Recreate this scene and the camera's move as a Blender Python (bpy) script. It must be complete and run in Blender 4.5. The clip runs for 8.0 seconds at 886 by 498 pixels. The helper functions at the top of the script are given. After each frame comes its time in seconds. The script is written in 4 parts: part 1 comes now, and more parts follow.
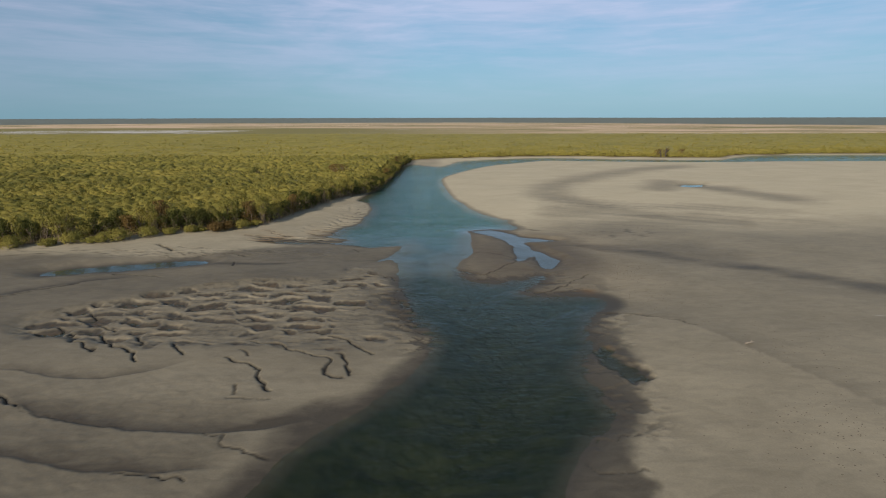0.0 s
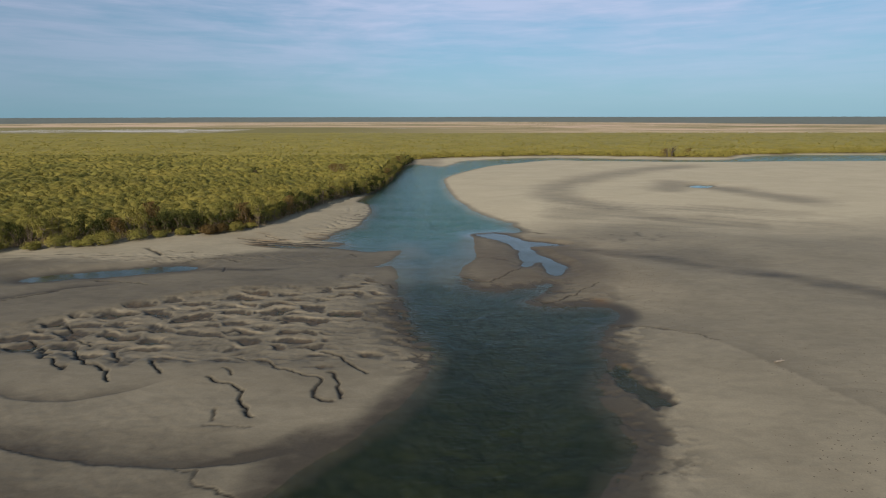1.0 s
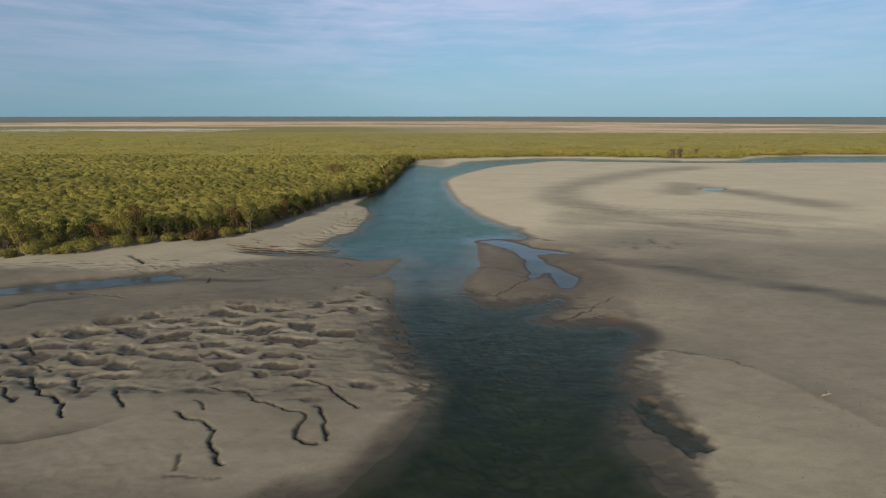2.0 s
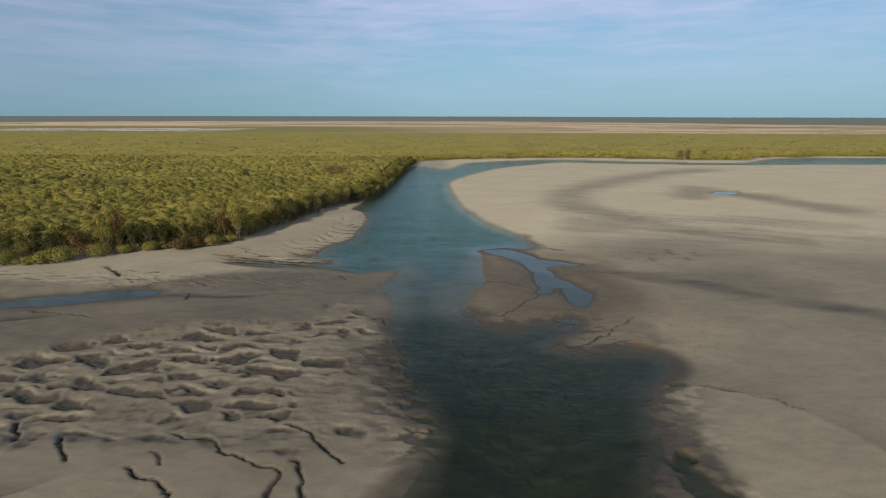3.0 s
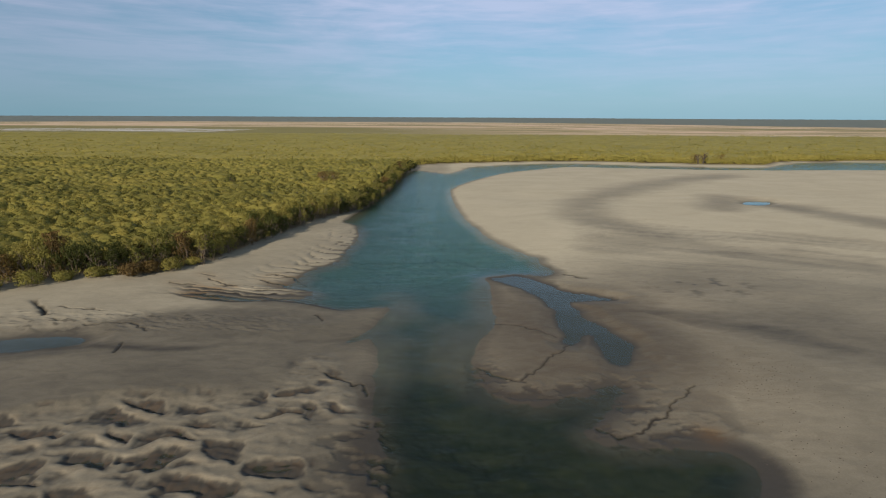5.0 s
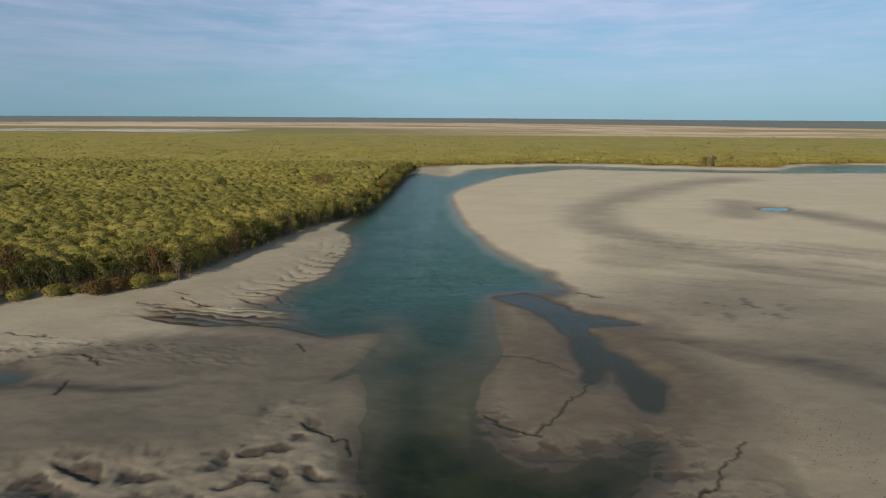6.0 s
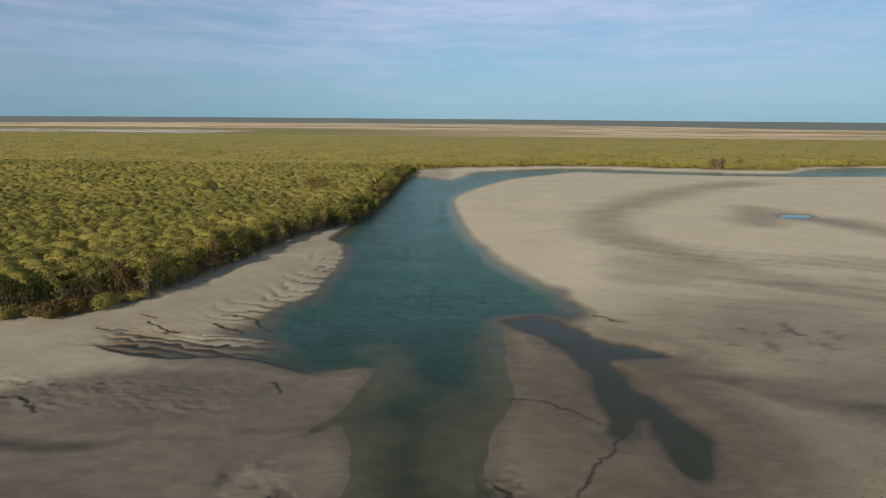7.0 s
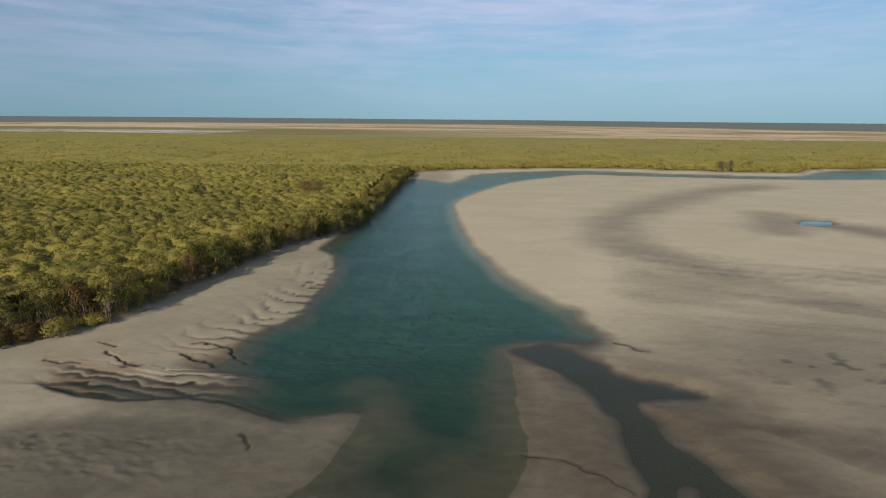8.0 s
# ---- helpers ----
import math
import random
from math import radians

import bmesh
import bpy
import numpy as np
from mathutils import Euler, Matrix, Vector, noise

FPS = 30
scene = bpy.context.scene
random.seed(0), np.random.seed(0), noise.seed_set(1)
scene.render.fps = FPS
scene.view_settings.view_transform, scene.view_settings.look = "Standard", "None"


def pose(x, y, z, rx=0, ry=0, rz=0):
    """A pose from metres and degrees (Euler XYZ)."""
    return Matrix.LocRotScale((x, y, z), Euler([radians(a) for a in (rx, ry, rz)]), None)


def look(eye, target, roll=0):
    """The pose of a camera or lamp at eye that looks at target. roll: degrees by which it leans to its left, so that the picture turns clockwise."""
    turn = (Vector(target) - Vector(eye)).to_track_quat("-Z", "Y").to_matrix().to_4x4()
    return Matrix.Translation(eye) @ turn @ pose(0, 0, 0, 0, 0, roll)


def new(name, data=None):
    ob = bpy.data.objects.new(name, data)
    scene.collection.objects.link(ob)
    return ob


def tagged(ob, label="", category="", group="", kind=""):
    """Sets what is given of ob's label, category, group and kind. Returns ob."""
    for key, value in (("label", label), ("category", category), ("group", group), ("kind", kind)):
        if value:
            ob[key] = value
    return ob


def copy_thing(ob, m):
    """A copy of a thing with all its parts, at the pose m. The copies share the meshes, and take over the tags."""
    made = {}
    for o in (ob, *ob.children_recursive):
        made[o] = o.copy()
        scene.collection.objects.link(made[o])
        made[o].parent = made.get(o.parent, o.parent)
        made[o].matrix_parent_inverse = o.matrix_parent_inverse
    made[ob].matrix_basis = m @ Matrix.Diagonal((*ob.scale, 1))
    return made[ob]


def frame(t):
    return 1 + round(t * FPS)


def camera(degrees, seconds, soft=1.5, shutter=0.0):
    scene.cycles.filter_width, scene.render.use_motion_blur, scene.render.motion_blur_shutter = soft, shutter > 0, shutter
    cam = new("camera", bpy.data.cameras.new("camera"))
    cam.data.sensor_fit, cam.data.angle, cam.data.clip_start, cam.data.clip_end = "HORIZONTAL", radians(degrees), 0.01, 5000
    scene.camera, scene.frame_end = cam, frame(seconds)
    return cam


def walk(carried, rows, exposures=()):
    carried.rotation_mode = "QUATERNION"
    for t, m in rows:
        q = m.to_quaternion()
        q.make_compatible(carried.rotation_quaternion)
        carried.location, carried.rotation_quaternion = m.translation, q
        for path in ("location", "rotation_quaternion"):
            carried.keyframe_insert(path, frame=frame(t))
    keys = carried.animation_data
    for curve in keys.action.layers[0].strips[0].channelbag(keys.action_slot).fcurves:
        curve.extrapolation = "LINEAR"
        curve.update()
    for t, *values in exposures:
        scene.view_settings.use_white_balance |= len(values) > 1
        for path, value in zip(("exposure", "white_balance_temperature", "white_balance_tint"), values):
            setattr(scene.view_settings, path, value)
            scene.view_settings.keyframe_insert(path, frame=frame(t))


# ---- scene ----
cam = camera(84.8, 8.0, soft=1.1)
PATH = [
    (0, (0.026, 2.785, 29.715), (0.028, 4.715, 29.189), -0.10),
    (0.5, (0.138, 5.232, 29.560), (0.135, 7.162, 29.032), -0.11),
    (1, (0.183, 8.200, 29.483), (0.175, 10.129, 28.954), -0.08),
    (1.5, (0.194, 11.581, 29.464), (0.182, 13.510, 28.934), -0.03),
    (3, (0.186, 23.450, 29.598), (0.163, 25.379, 29.067), 0.13),
    (3.5, (0.188, 27.808, 29.661), (0.162, 29.737, 29.131), 0.18),
    (4, (0.188, 32.309, 29.719), (0.159, 34.237, 29.189), 0.22),
    (4.5, (0.179, 36.927, 29.764), (0.148, 38.856, 29.235), 0.26),
    (6, (0.028, 51.269, 29.808), (-0.006, 53.198, 29.283), 0.38),
    (6.5, (-0.074, 56.123, 29.800), (-0.109, 58.053, 29.277), 0.42),
    (7, (-0.196, 60.953, 29.792), (-0.232, 62.884, 29.270), 0.47),
    (7.5, (-0.324, 65.705, 29.796), (-0.359, 67.636, 29.275), 0.51),
    (8, (-0.434, 70.309, 29.825), (-0.468, 72.240, 29.305), 0.53),
]
walk(cam, [(t, look(eye, aim, roll)) for t, eye, aim, roll in PATH])

# ---- world, sun ----
SUN_AZ = radians(-150)      # measured from +y towards +x: south-west
SUN_EL = radians(28)
world = bpy.data.worlds.new("world")
scene.world = world
world.use_nodes = True
wt = world.node_tree
wt.nodes.clear()


def node(tree, kind, **values):
    """A node of a tree, with its inputs set by name (spaces as underscores)."""
    n = tree.nodes.new(kind)
    for key, value in values.items():
        for socket in n.inputs:
            if socket.name.lower() == key.replace("_", " ").lower():
                socket.default_value = value
                break
    return n


def ramp(tree, fac, stops):
    n = tree.nodes.new("ShaderNodeValToRGB")
    els = n.color_ramp.elements
    while len(els) < len(stops):
        els.new(0.5)
    for e, (at, c) in zip(els, stops):
        e.position = at
        e.color = (c, c, c, 1) if isinstance(c, (int, float)) else (*c, 1)
    tree.links.new(fac, n.inputs[0])
    return n.outputs[0]


def mixc(tree, fac, a, b, blend="MIX"):
    n = tree.nodes.new("ShaderNodeMix")
    n.data_type, n.blend_type = "RGBA", blend
    for value, socket in ((fac, n.inputs[0]), (a, n.inputs[6]), (b, n.inputs[7])):
        if isinstance(value, (int, float)):
            socket.default_value = value
        elif isinstance(value, tuple):
            socket.default_value = (*value, 1)
        else:
            tree.links.new(value, socket)
    return n.outputs[2]


def maths(tree, op, a, b=0.0, clamp=False):
    n = tree.nodes.new("ShaderNodeMath")
    n.operation, n.use_clamp = op, clamp
    for value, socket in ((a, n.inputs[0]), (b, n.inputs[1])):
        if isinstance(value, (int, float)):
            socket.default_value = value
        else:
            tree.links.new(value, socket)
    return n.outputs[0]


def mapped(tree, vector, scale=(1, 1, 1), shift=(0, 0, 0)):
    n = tree.nodes.new("ShaderNodeMapping")
    n.inputs["Scale"].default_value = scale
    n.inputs["Location"].default_value = shift
    tree.links.new(vector, n.inputs[0])
    return n.outputs[0]


def noisy(tree, vector, scale, detail=3.0, rough=0.5, warp=0.0):
    n = node(tree, "ShaderNodeTexNoise", Scale=scale, Detail=detail, Roughness=rough, Distortion=warp)
    tree.links.new(vector, n.inputs["Vector"])
    return n.outputs["Fac"]


def build_world():
    sky = node(wt, "ShaderNodeTexSky")
    sky.sky_type, sky.sun_disc = "NISHITA", False
    sky.sun_elevation, sky.sun_rotation = SUN_EL, SUN_AZ
    sky.altitude, sky.air_density, sky.dust_density, sky.ozone_density = 30, 1.0, 0.2, 3.0
    co = node(wt, "ShaderNodeTexCoord").outputs["Generated"]
    sep = node(wt, "ShaderNodeSeparateXYZ")
    wt.links.new(co, sep.inputs[0])
    up = sep.outputs[2]
    # pale sea haze low down, then thin sheets of cloud
    haze = ramp(wt, up, [(0.0, 0.92), (0.30, 0.35)])
    col = mixc(wt, haze, sky.outputs[0], mixc(wt, ramp(wt, up, [(0.0, 0.0), (0.28, 1.0)]), (2.65, 5.0, 6.4), (2.9, 5.5, 8.7)))
    long = noisy(wt, mapped(wt, co, (1.5, 1.5, 8.0), (0.72, 0.1, 0.30)), 1.5, 5.0, 0.55, 0.5)
    fine = noisy(wt, mapped(wt, co, (3.5, 3.5, 34.0), (3.1, 1.2, 0.0)), 2.0, 5.0, 0.6, 0.4)
    mix = maths(wt, "ADD", maths(wt, "MULTIPLY", long, 0.7), maths(wt, "MULTIPLY", fine, 0.3))
    cover = ramp(wt, mix, [(0.40, 0.0), (0.60, 0.8)])
    cover = maths(wt, "MULTIPLY", cover, ramp(wt, up, [(0.02, 0.1), (0.17, 1.0)]))
    # above the view: unseen cloud cover, added to grey the water's reflections
    cover = maths(wt, "MAXIMUM", cover, ramp(wt, up, [(0.30, 0.0), (0.50, 0.85)]))
    cloud = mixc(wt, fine, (4.7, 5.8, 8.1), (6.3, 7.0, 9.5))
    # this unseen upper part is darkened to weaken the sky's fill light
    cloud = mixc(wt, ramp(wt, up, [(0.28, 0.0), (0.45, 1.0)]), cloud, (2.3, 2.8, 3.6))
    col = mixc(wt, cover, col, cloud)
    west = ramp(wt, maths(wt, "MULTIPLY_ADD", sep.outputs[0], 0.5), [(0.18, 0.82), (0.48, 1.06)])
    west.node.inputs[0].links[0].from_node.inputs[2].default_value = 0.5
    col = mixc(wt, 1.0, col, west, "MULTIPLY")
    back = node(wt, "ShaderNodeBackground", Strength=0.085)
    wt.links.new(col, back.inputs[0])
    out = node(wt, "ShaderNodeOutputWorld")
    wt.links.new(back.outputs[0], out.inputs[0])


build_world()
sun = new("sun", bpy.data.lights.new("sun", "SUN"))
sun.data.energy, sun.data.angle, sun.data.color = 4.5, radians(0.6), (1.0, 0.87, 0.70)
to_sun = Vector((math.sin(SUN_AZ) * math.cos(SUN_EL), math.cos(SUN_AZ) * math.cos(SUN_EL), math.sin(SUN_EL)))
sun.matrix_world = look((0, 0, 200), Vector((0, 0, 200)) - to_sun)
scene.view_settings.exposure = 0.0


# ---- materials ----
def material(name):
    m = bpy.data.materials.new(name)
    m.use_nodes = True
    t = m.node_tree
    b = t.nodes["Principled BSDF"]
    pos = node(t, "ShaderNodeNewGeometry").outputs["Position"]
    return m, t, b, pos


def attribute(tree, name):
    n = tree.nodes.new("ShaderNodeAttribute")
    n.attribute_name = name
    return n.outputs["Fac"]


def bumped(tree, bsdf, height, distance, strength=1.0):
    n = node(tree, "ShaderNodeBump", Strength=strength, Distance=distance)
    tree.links.new(height, n.inputs["Height"])
    tree.links.new(n.outputs[0], bsdf.inputs["Normal"])


def ground_material():
    """Sand from dry to wet, a silty creek bed tinted for water depth, fallen leaves and painted shade under the
    mangroves, salt flats and far scrub.
    """
    m, t, b, pos = material("tidal_ground")
    damp, silt_and_depth, litter_and_shade, flats, woods, pan = (attribute(t, n) for n in ("damp", "silt_and_depth", "litter_and_shade", "flats", "woods", "pan"))
    rust = attribute(t, "rust")
    big = noisy(t, mapped(t, pos, (0.05, 0.09, 0.05)), 1.0, 4.0, 0.55, 0.5)
    mid = noisy(t, mapped(t, pos, (0.35, 0.8, 0.5)), 1.0, 5.0, 0.6, 0.8)
    grain = noisy(t, pos, 5.0, 4.0, 0.7)
    dry = mixc(t, ramp(t, big, [(0.3, 0.0), (0.7, 1.0)]), (0.464, 0.413, 0.306), (0.398, 0.354, 0.260))
    dry = mixc(t, ramp(t, mid, [(0.42, 0.0), (0.75, 0.14)]), dry, (0.22, 0.195, 0.138))
    wet = mixc(t, ramp(t, mid, [(0.3, 0.0), (0.7, 1.0)]), (0.066, 0.057, 0.043), (0.053, 0.045, 0.035))
    edge = maths(t, "ADD", damp, maths(t, "MULTIPLY", maths(t, "SUBTRACT", mid, 0.5), 0.18))
    edge = maths(t, "ADD", edge, maths(t, "MULTIPLY", maths(t, "SUBTRACT", big, 0.5), 0.2))
    wetness = ramp(t, edge, [(0.08, 0.0), (0.95, 1.0)])
    sand = mixc(t, wetness, dry, wet)
    sand = mixc(t, maths(t, "MULTIPLY", rust, ramp(t, mid, [(0.3, 0.3), (0.6, 1.0)])), sand, (0.23, 0.115, 0.030))
    sand = mixc(t, 0.55, sand, mixc(t, grain, (0.62, 0.62, 0.62), (1.38, 1.38, 1.38)), "MULTIPLY")
    weed = noisy(t, mapped(t, pos, (0.22, 0.45, 0.3)), 1.0, 4.0, 0.6, 0.6)
    clump = noisy(t, mapped(t, pos, (0.7, 1.3, 0.3)), 1.0, 5.0, 0.65, 0.9)
    weed = maths(t, "ADD", maths(t, "MULTIPLY", weed, 0.6), maths(t, "MULTIPLY", clump, 0.4))
    # bed colours: weed and mud, plus deep water's own dark green and teal
    bed = mixc(t, ramp(t, weed, [(0.38, 0.0), (0.62, 1.0)]), (0.010, 0.015, 0.008), (0.030, 0.034, 0.017))
    teal = mixc(t, ramp(t, weed, [(0.35, 0.0), (0.65, 1.0)]), (0.015, 0.066, 0.050), (0.029, 0.092, 0.066))
    north = attribute(t, "north")
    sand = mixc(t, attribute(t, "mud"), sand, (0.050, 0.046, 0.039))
    # near-black in the cuts: wet mud with the shade of their walls painted in
    sand = mixc(t, attribute(t, "gully_wet_shade"), sand, (0.022, 0.019, 0.016))
    col = mixc(t, silt_and_depth, sand, mixc(t, north, bed, teal))
    # brown of fallen leaves, doubling as painted shade at the trees' foot
    mulch = mixc(t, mid, (0.07, 0.055, 0.03), (0.16, 0.125, 0.07))
    col = mixc(t, litter_and_shade, col, mulch)
    # plains behind the mangroves: dry grass, mud and salt in long low streaks
    far = noisy(t, mapped(t, pos, (0.0035, 0.010, 0.0)), 1.0, 5.0, 0.6, 0.6)
    far2 = noisy(t, mapped(t, pos, (0.0016, 0.008, 0.0), (5, 2, 0)), 1.0, 5.0, 0.65, 1.0)
    plain = mixc(t, ramp(t, far, [(0.36, 0.0), (0.62, 1.0)]), (0.62, 0.455, 0.345), (0.44, 0.345, 0.205))
    plain = mixc(t, ramp(t, far2, [(0.50, 0.0), (0.57, 0.85)]), plain, (0.185, 0.175, 0.070))
    grass = mixc(t, far, (0.175, 0.165, 0.060), (0.235, 0.200, 0.085))
    plain = mixc(t, attribute(t, "grass"), plain, grass)
    col = mixc(t, flats, col, plain)
    crust = noisy(t, mapped(t, pos, (0.010, 0.060, 0.0), (3, 7, 0)), 1.0, 5.0, 0.65, 0.8)
    salt = mixc(t, far, (0.56, 0.54, 0.52), (0.42, 0.40, 0.385))
    col = mixc(t, ramp(t, maths(t, "ADD", pan, maths(t, "ADD", maths(t, "MULTIPLY", maths(t, "SUBTRACT", far2, 0.5), 1.4), maths(t, "MULTIPLY", maths(t, "SUBTRACT", crust, 0.52), 2.4))), [(0.45, 0.0), (0.55, 1.0)]), col, salt)
    # horizon growth made paler and bluer, distance haze mixed into its colour
    scrub = mixc(t, far, (0.138, 0.160, 0.146), (0.162, 0.176, 0.156))
    col = mixc(t, woods, col, scrub)
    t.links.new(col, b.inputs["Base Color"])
    rough = mixc(t, wetness, (0.92, 0.92, 0.92), (0.58, 0.58, 0.58))
    t.links.new(rough, b.inputs["Roughness"])
    t.links.new(ramp(t, wetness, [(0.1, 0.12), (1.0, 0.24)]), b.inputs["Specular IOR Level"])
    tide = noisy(t, mapped(t, pos, (0.8, 1.9, 1.0)), 1.0, 5.0, 0.62, 1.2)
    h = maths(t, "ADD", maths(t, "MULTIPLY", tide, 0.10), maths(t, "MULTIPLY", grain, 0.06))
    bumped(t, b, h, 0.55, 0.20)
    return m


def water_material():
    m, t, b, pos = material("creek_water")
    t.nodes.remove(b)
    out = t.nodes["Material Output"]
    ripple = noisy(t, mapped(t, pos, (0.9, 2.2, 1.0)), 1.0, 4.0, 0.65, 0.4)
    swell = noisy(t, mapped(t, pos, (0.06, 0.10, 1.0)), 1.0, 3.0, 0.5, 0.3)
    n = node(t, "ShaderNodeBump", Strength=0.6, Distance=0.14)
    chop = noisy(t, mapped(t, pos, (0.22, 0.75, 1.0)), 1.0, 3.0, 0.6, 0.5)
    t.links.new(maths(t, "ADD", maths(t, "ADD", ripple, maths(t, "MULTIPLY", chop, 1.3)), maths(t, "MULTIPLY", swell, 0.6)), n.inputs["Height"])
    facing = node(t, "ShaderNodeLayerWeight", Blend=0.5)
    t.links.new(n.outputs[0], facing.inputs["Normal"])
    sheen = maths(t, "MULTIPLY_ADD", maths(t, "POWER", facing.outputs["Facing"], 5.0), 0.74)
    sheen.node.inputs[2].default_value = 0.013
    breeze = noisy(t, mapped(t, pos, (0.05, 0.22, 1.0)), 1.0, 4.0, 0.6, 0.8)
    calm = attribute(t, "calm")
    t.links.new(maths(t, "SUBTRACT", 0.6, maths(t, "MULTIPLY", calm, 0.5)), n.inputs["Strength"])
    sheen = maths(t, "MULTIPLY", sheen, maths(t, "ADD", 1.0, maths(t, "MULTIPLY", calm, 0.55)))
    sheen = maths(t, "MULTIPLY", sheen, ramp(t, breeze, [(0.35, 0.82), (0.65, 1.18)]))
    clear = node(t, "ShaderNodeBsdfTransparent")
    clear.inputs[0].default_value = (0.78, 0.83, 0.76, 1)
    gloss = node(t, "ShaderNodeBsdfGlossy", Roughness=0.10)
    gloss.inputs[0].default_value = (0.86, 0.95, 0.91, 1)
    t.links.new(n.outputs[0], gloss.inputs["Normal"])
    mix = node(t, "ShaderNodeMixShader")
    t.links.new(sheen, mix.inputs[0])
    t.links.new(clear.outputs[0], mix.inputs[1])
    t.links.new(gloss.outputs[0], mix.inputs[2])
    t.links.new(mix.outputs[0], out.inputs["Surface"])
    return m


def leaf_material(name, light, deep, yellow, through_light=0.22):
    m, t, b, pos = material(name)
    geo = node(t, "ShaderNodeNewGeometry")
    isle = geo.outputs["Random Per Island"]
    patch = noisy(t, pos, 0.16, 3.0, 0.55, 0.4)
    stand = noisy(t, pos, 0.030, 3.0, 0.5, 0.4)
    tuft = noisy(t, pos, 1.9, 3.0, 0.65)
    col = mixc(t, maths(t, "MULTIPLY_ADD", isle, 0.5), deep, light)
    col.node.inputs[0].links[0].from_node.inputs[2].default_value = 0.0
    t.links.new(ramp(t, tuft, [(0.3, 0.0), (0.68, 0.55)]), col.node.inputs[0].links[0].from_node.inputs[2])
    col = mixc(t, ramp(t, patch, [(0.35, 0.0), (0.7, 0.75)]), col, yellow)
    col = mixc(t, ramp(t, stand, [(0.42, 0.0), (0.66, 0.55)]), col, deep)
    t.links.new(col, b.inputs["Base Color"])
    b.inputs["Roughness"].default_value = 0.6
    b.inputs["Specular IOR Level"].default_value = 0.06
    back = node(t, "ShaderNodeBsdfTranslucent")
    t.links.new(col, back.inputs[0])
    mix = node(t, "ShaderNodeMixShader")
    mix.inputs[0].default_value = through_light
    t.links.new(b.outputs[0], mix.inputs[1])
    t.links.new(back.outputs[0], mix.inputs[2])
    t.links.new(mix.outputs[0], t.nodes["Material Output"].inputs["Surface"])
    return m


def bark_material(name, light, dark):
    m, t, b, pos = material(name)
    co = node(t, "ShaderNodeTexCoord").outputs["Object"]
    streak = noisy(t, mapped(t, co, (9, 9, 1.6)), 1.0, 4.0, 0.6, 0.3)
    rnd = node(t, "ShaderNodeObjectInfo").outputs["Random"]
    col = mixc(t, ramp(t, streak, [(0.3, 0.0), (0.7, 1.0)]), dark, light)
    col = mixc(t, maths(t, "MULTIPLY", rnd, 0.4), col, (0.10, 0.075, 0.055))
    t.links.new(col, b.inputs["Base Color"])
    b.inputs["Roughness"].default_value = 0.9
    bumped(t, b, streak, 0.03, 0.6)
    return m


GROUND = ground_material()
WATER = water_material()
LEAF = leaf_material("mangrove_leaf", (0.288, 0.258, 0.062), (0.118, 0.120, 0.035), (0.335, 0.275, 0.072))
LEAF_RED = leaf_material("dry_mangrove_leaf", (0.20, 0.125, 0.045), (0.085, 0.060, 0.025), (0.23, 0.15, 0.05))
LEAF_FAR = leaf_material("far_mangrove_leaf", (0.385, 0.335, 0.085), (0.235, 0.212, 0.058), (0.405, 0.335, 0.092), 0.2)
# darker leaf: one tall dark crown, and painted shade on the bank trees
LEAF_DARK_AND_SHADE = leaf_material("dark_and_shade_mangrove_leaf", (0.085, 0.095, 0.026), (0.040, 0.048, 0.014), (0.105, 0.105, 0.030))
# grey blue green: haze of the distance is part of this leaf colour
WOODS_HAZE = leaf_material("far_woods_haze_leaf", (0.138, 0.166, 0.156), (0.130, 0.157, 0.147), (0.142, 0.164, 0.148), 0.0)
BARK = bark_material("mangrove_bark", (0.29, 0.215, 0.15), (0.13, 0.095, 0.068))
DARKWOOD = bark_material("dark_wood", (0.11, 0.085, 0.065), (0.05, 0.04, 0.03))
DRIFT = bark_material("driftwood", (0.40, 0.35, 0.29), (0.20, 0.17, 0.14))


# ---- plan: curves and noise ----
def lattice(ix, iy, seed):
    h = (ix.astype(np.int64) * 374761393 + iy.astype(np.int64) * 668265263 + seed * 974634777) & 0xFFFFFFFF
    h = ((h ^ (h >> 13)) * 1274126177) & 0xFFFFFFFF
    return ((h ^ (h >> 16)) & 0xFFFF) / 65535.0


def value_noise(x, y, seed=0):
    """Smooth noise of unit wavelength, 0 to 1."""
    ix, iy = np.floor(x), np.floor(y)
    fx, fy = x - ix, y - iy
    fx, fy = fx * fx * fx * (fx * (fx * 6 - 15) + 10), fy * fy * fy * (fy * (fy * 6 - 15) + 10)
    a, b = lattice(ix, iy, seed), lattice(ix + 1, iy, seed)
    c, d = lattice(ix, iy + 1, seed), lattice(ix + 1, iy + 1, seed)
    return a + (b - a) * fx + (c - a) * fy + (a - b - c + d) * fx * fy


def fbm(x, y, seed=0, octaves=4, gain=0.5):
    total, size, norm = 0.0, 1.0, 0.0
    for n in range(octaves):
        total = total + size * value_noise(x * 2 ** n + 17.3 * n, y * 2 ** n - 9.1 * n, seed + n)
        norm, size = norm + size, size * gain
    return total / norm


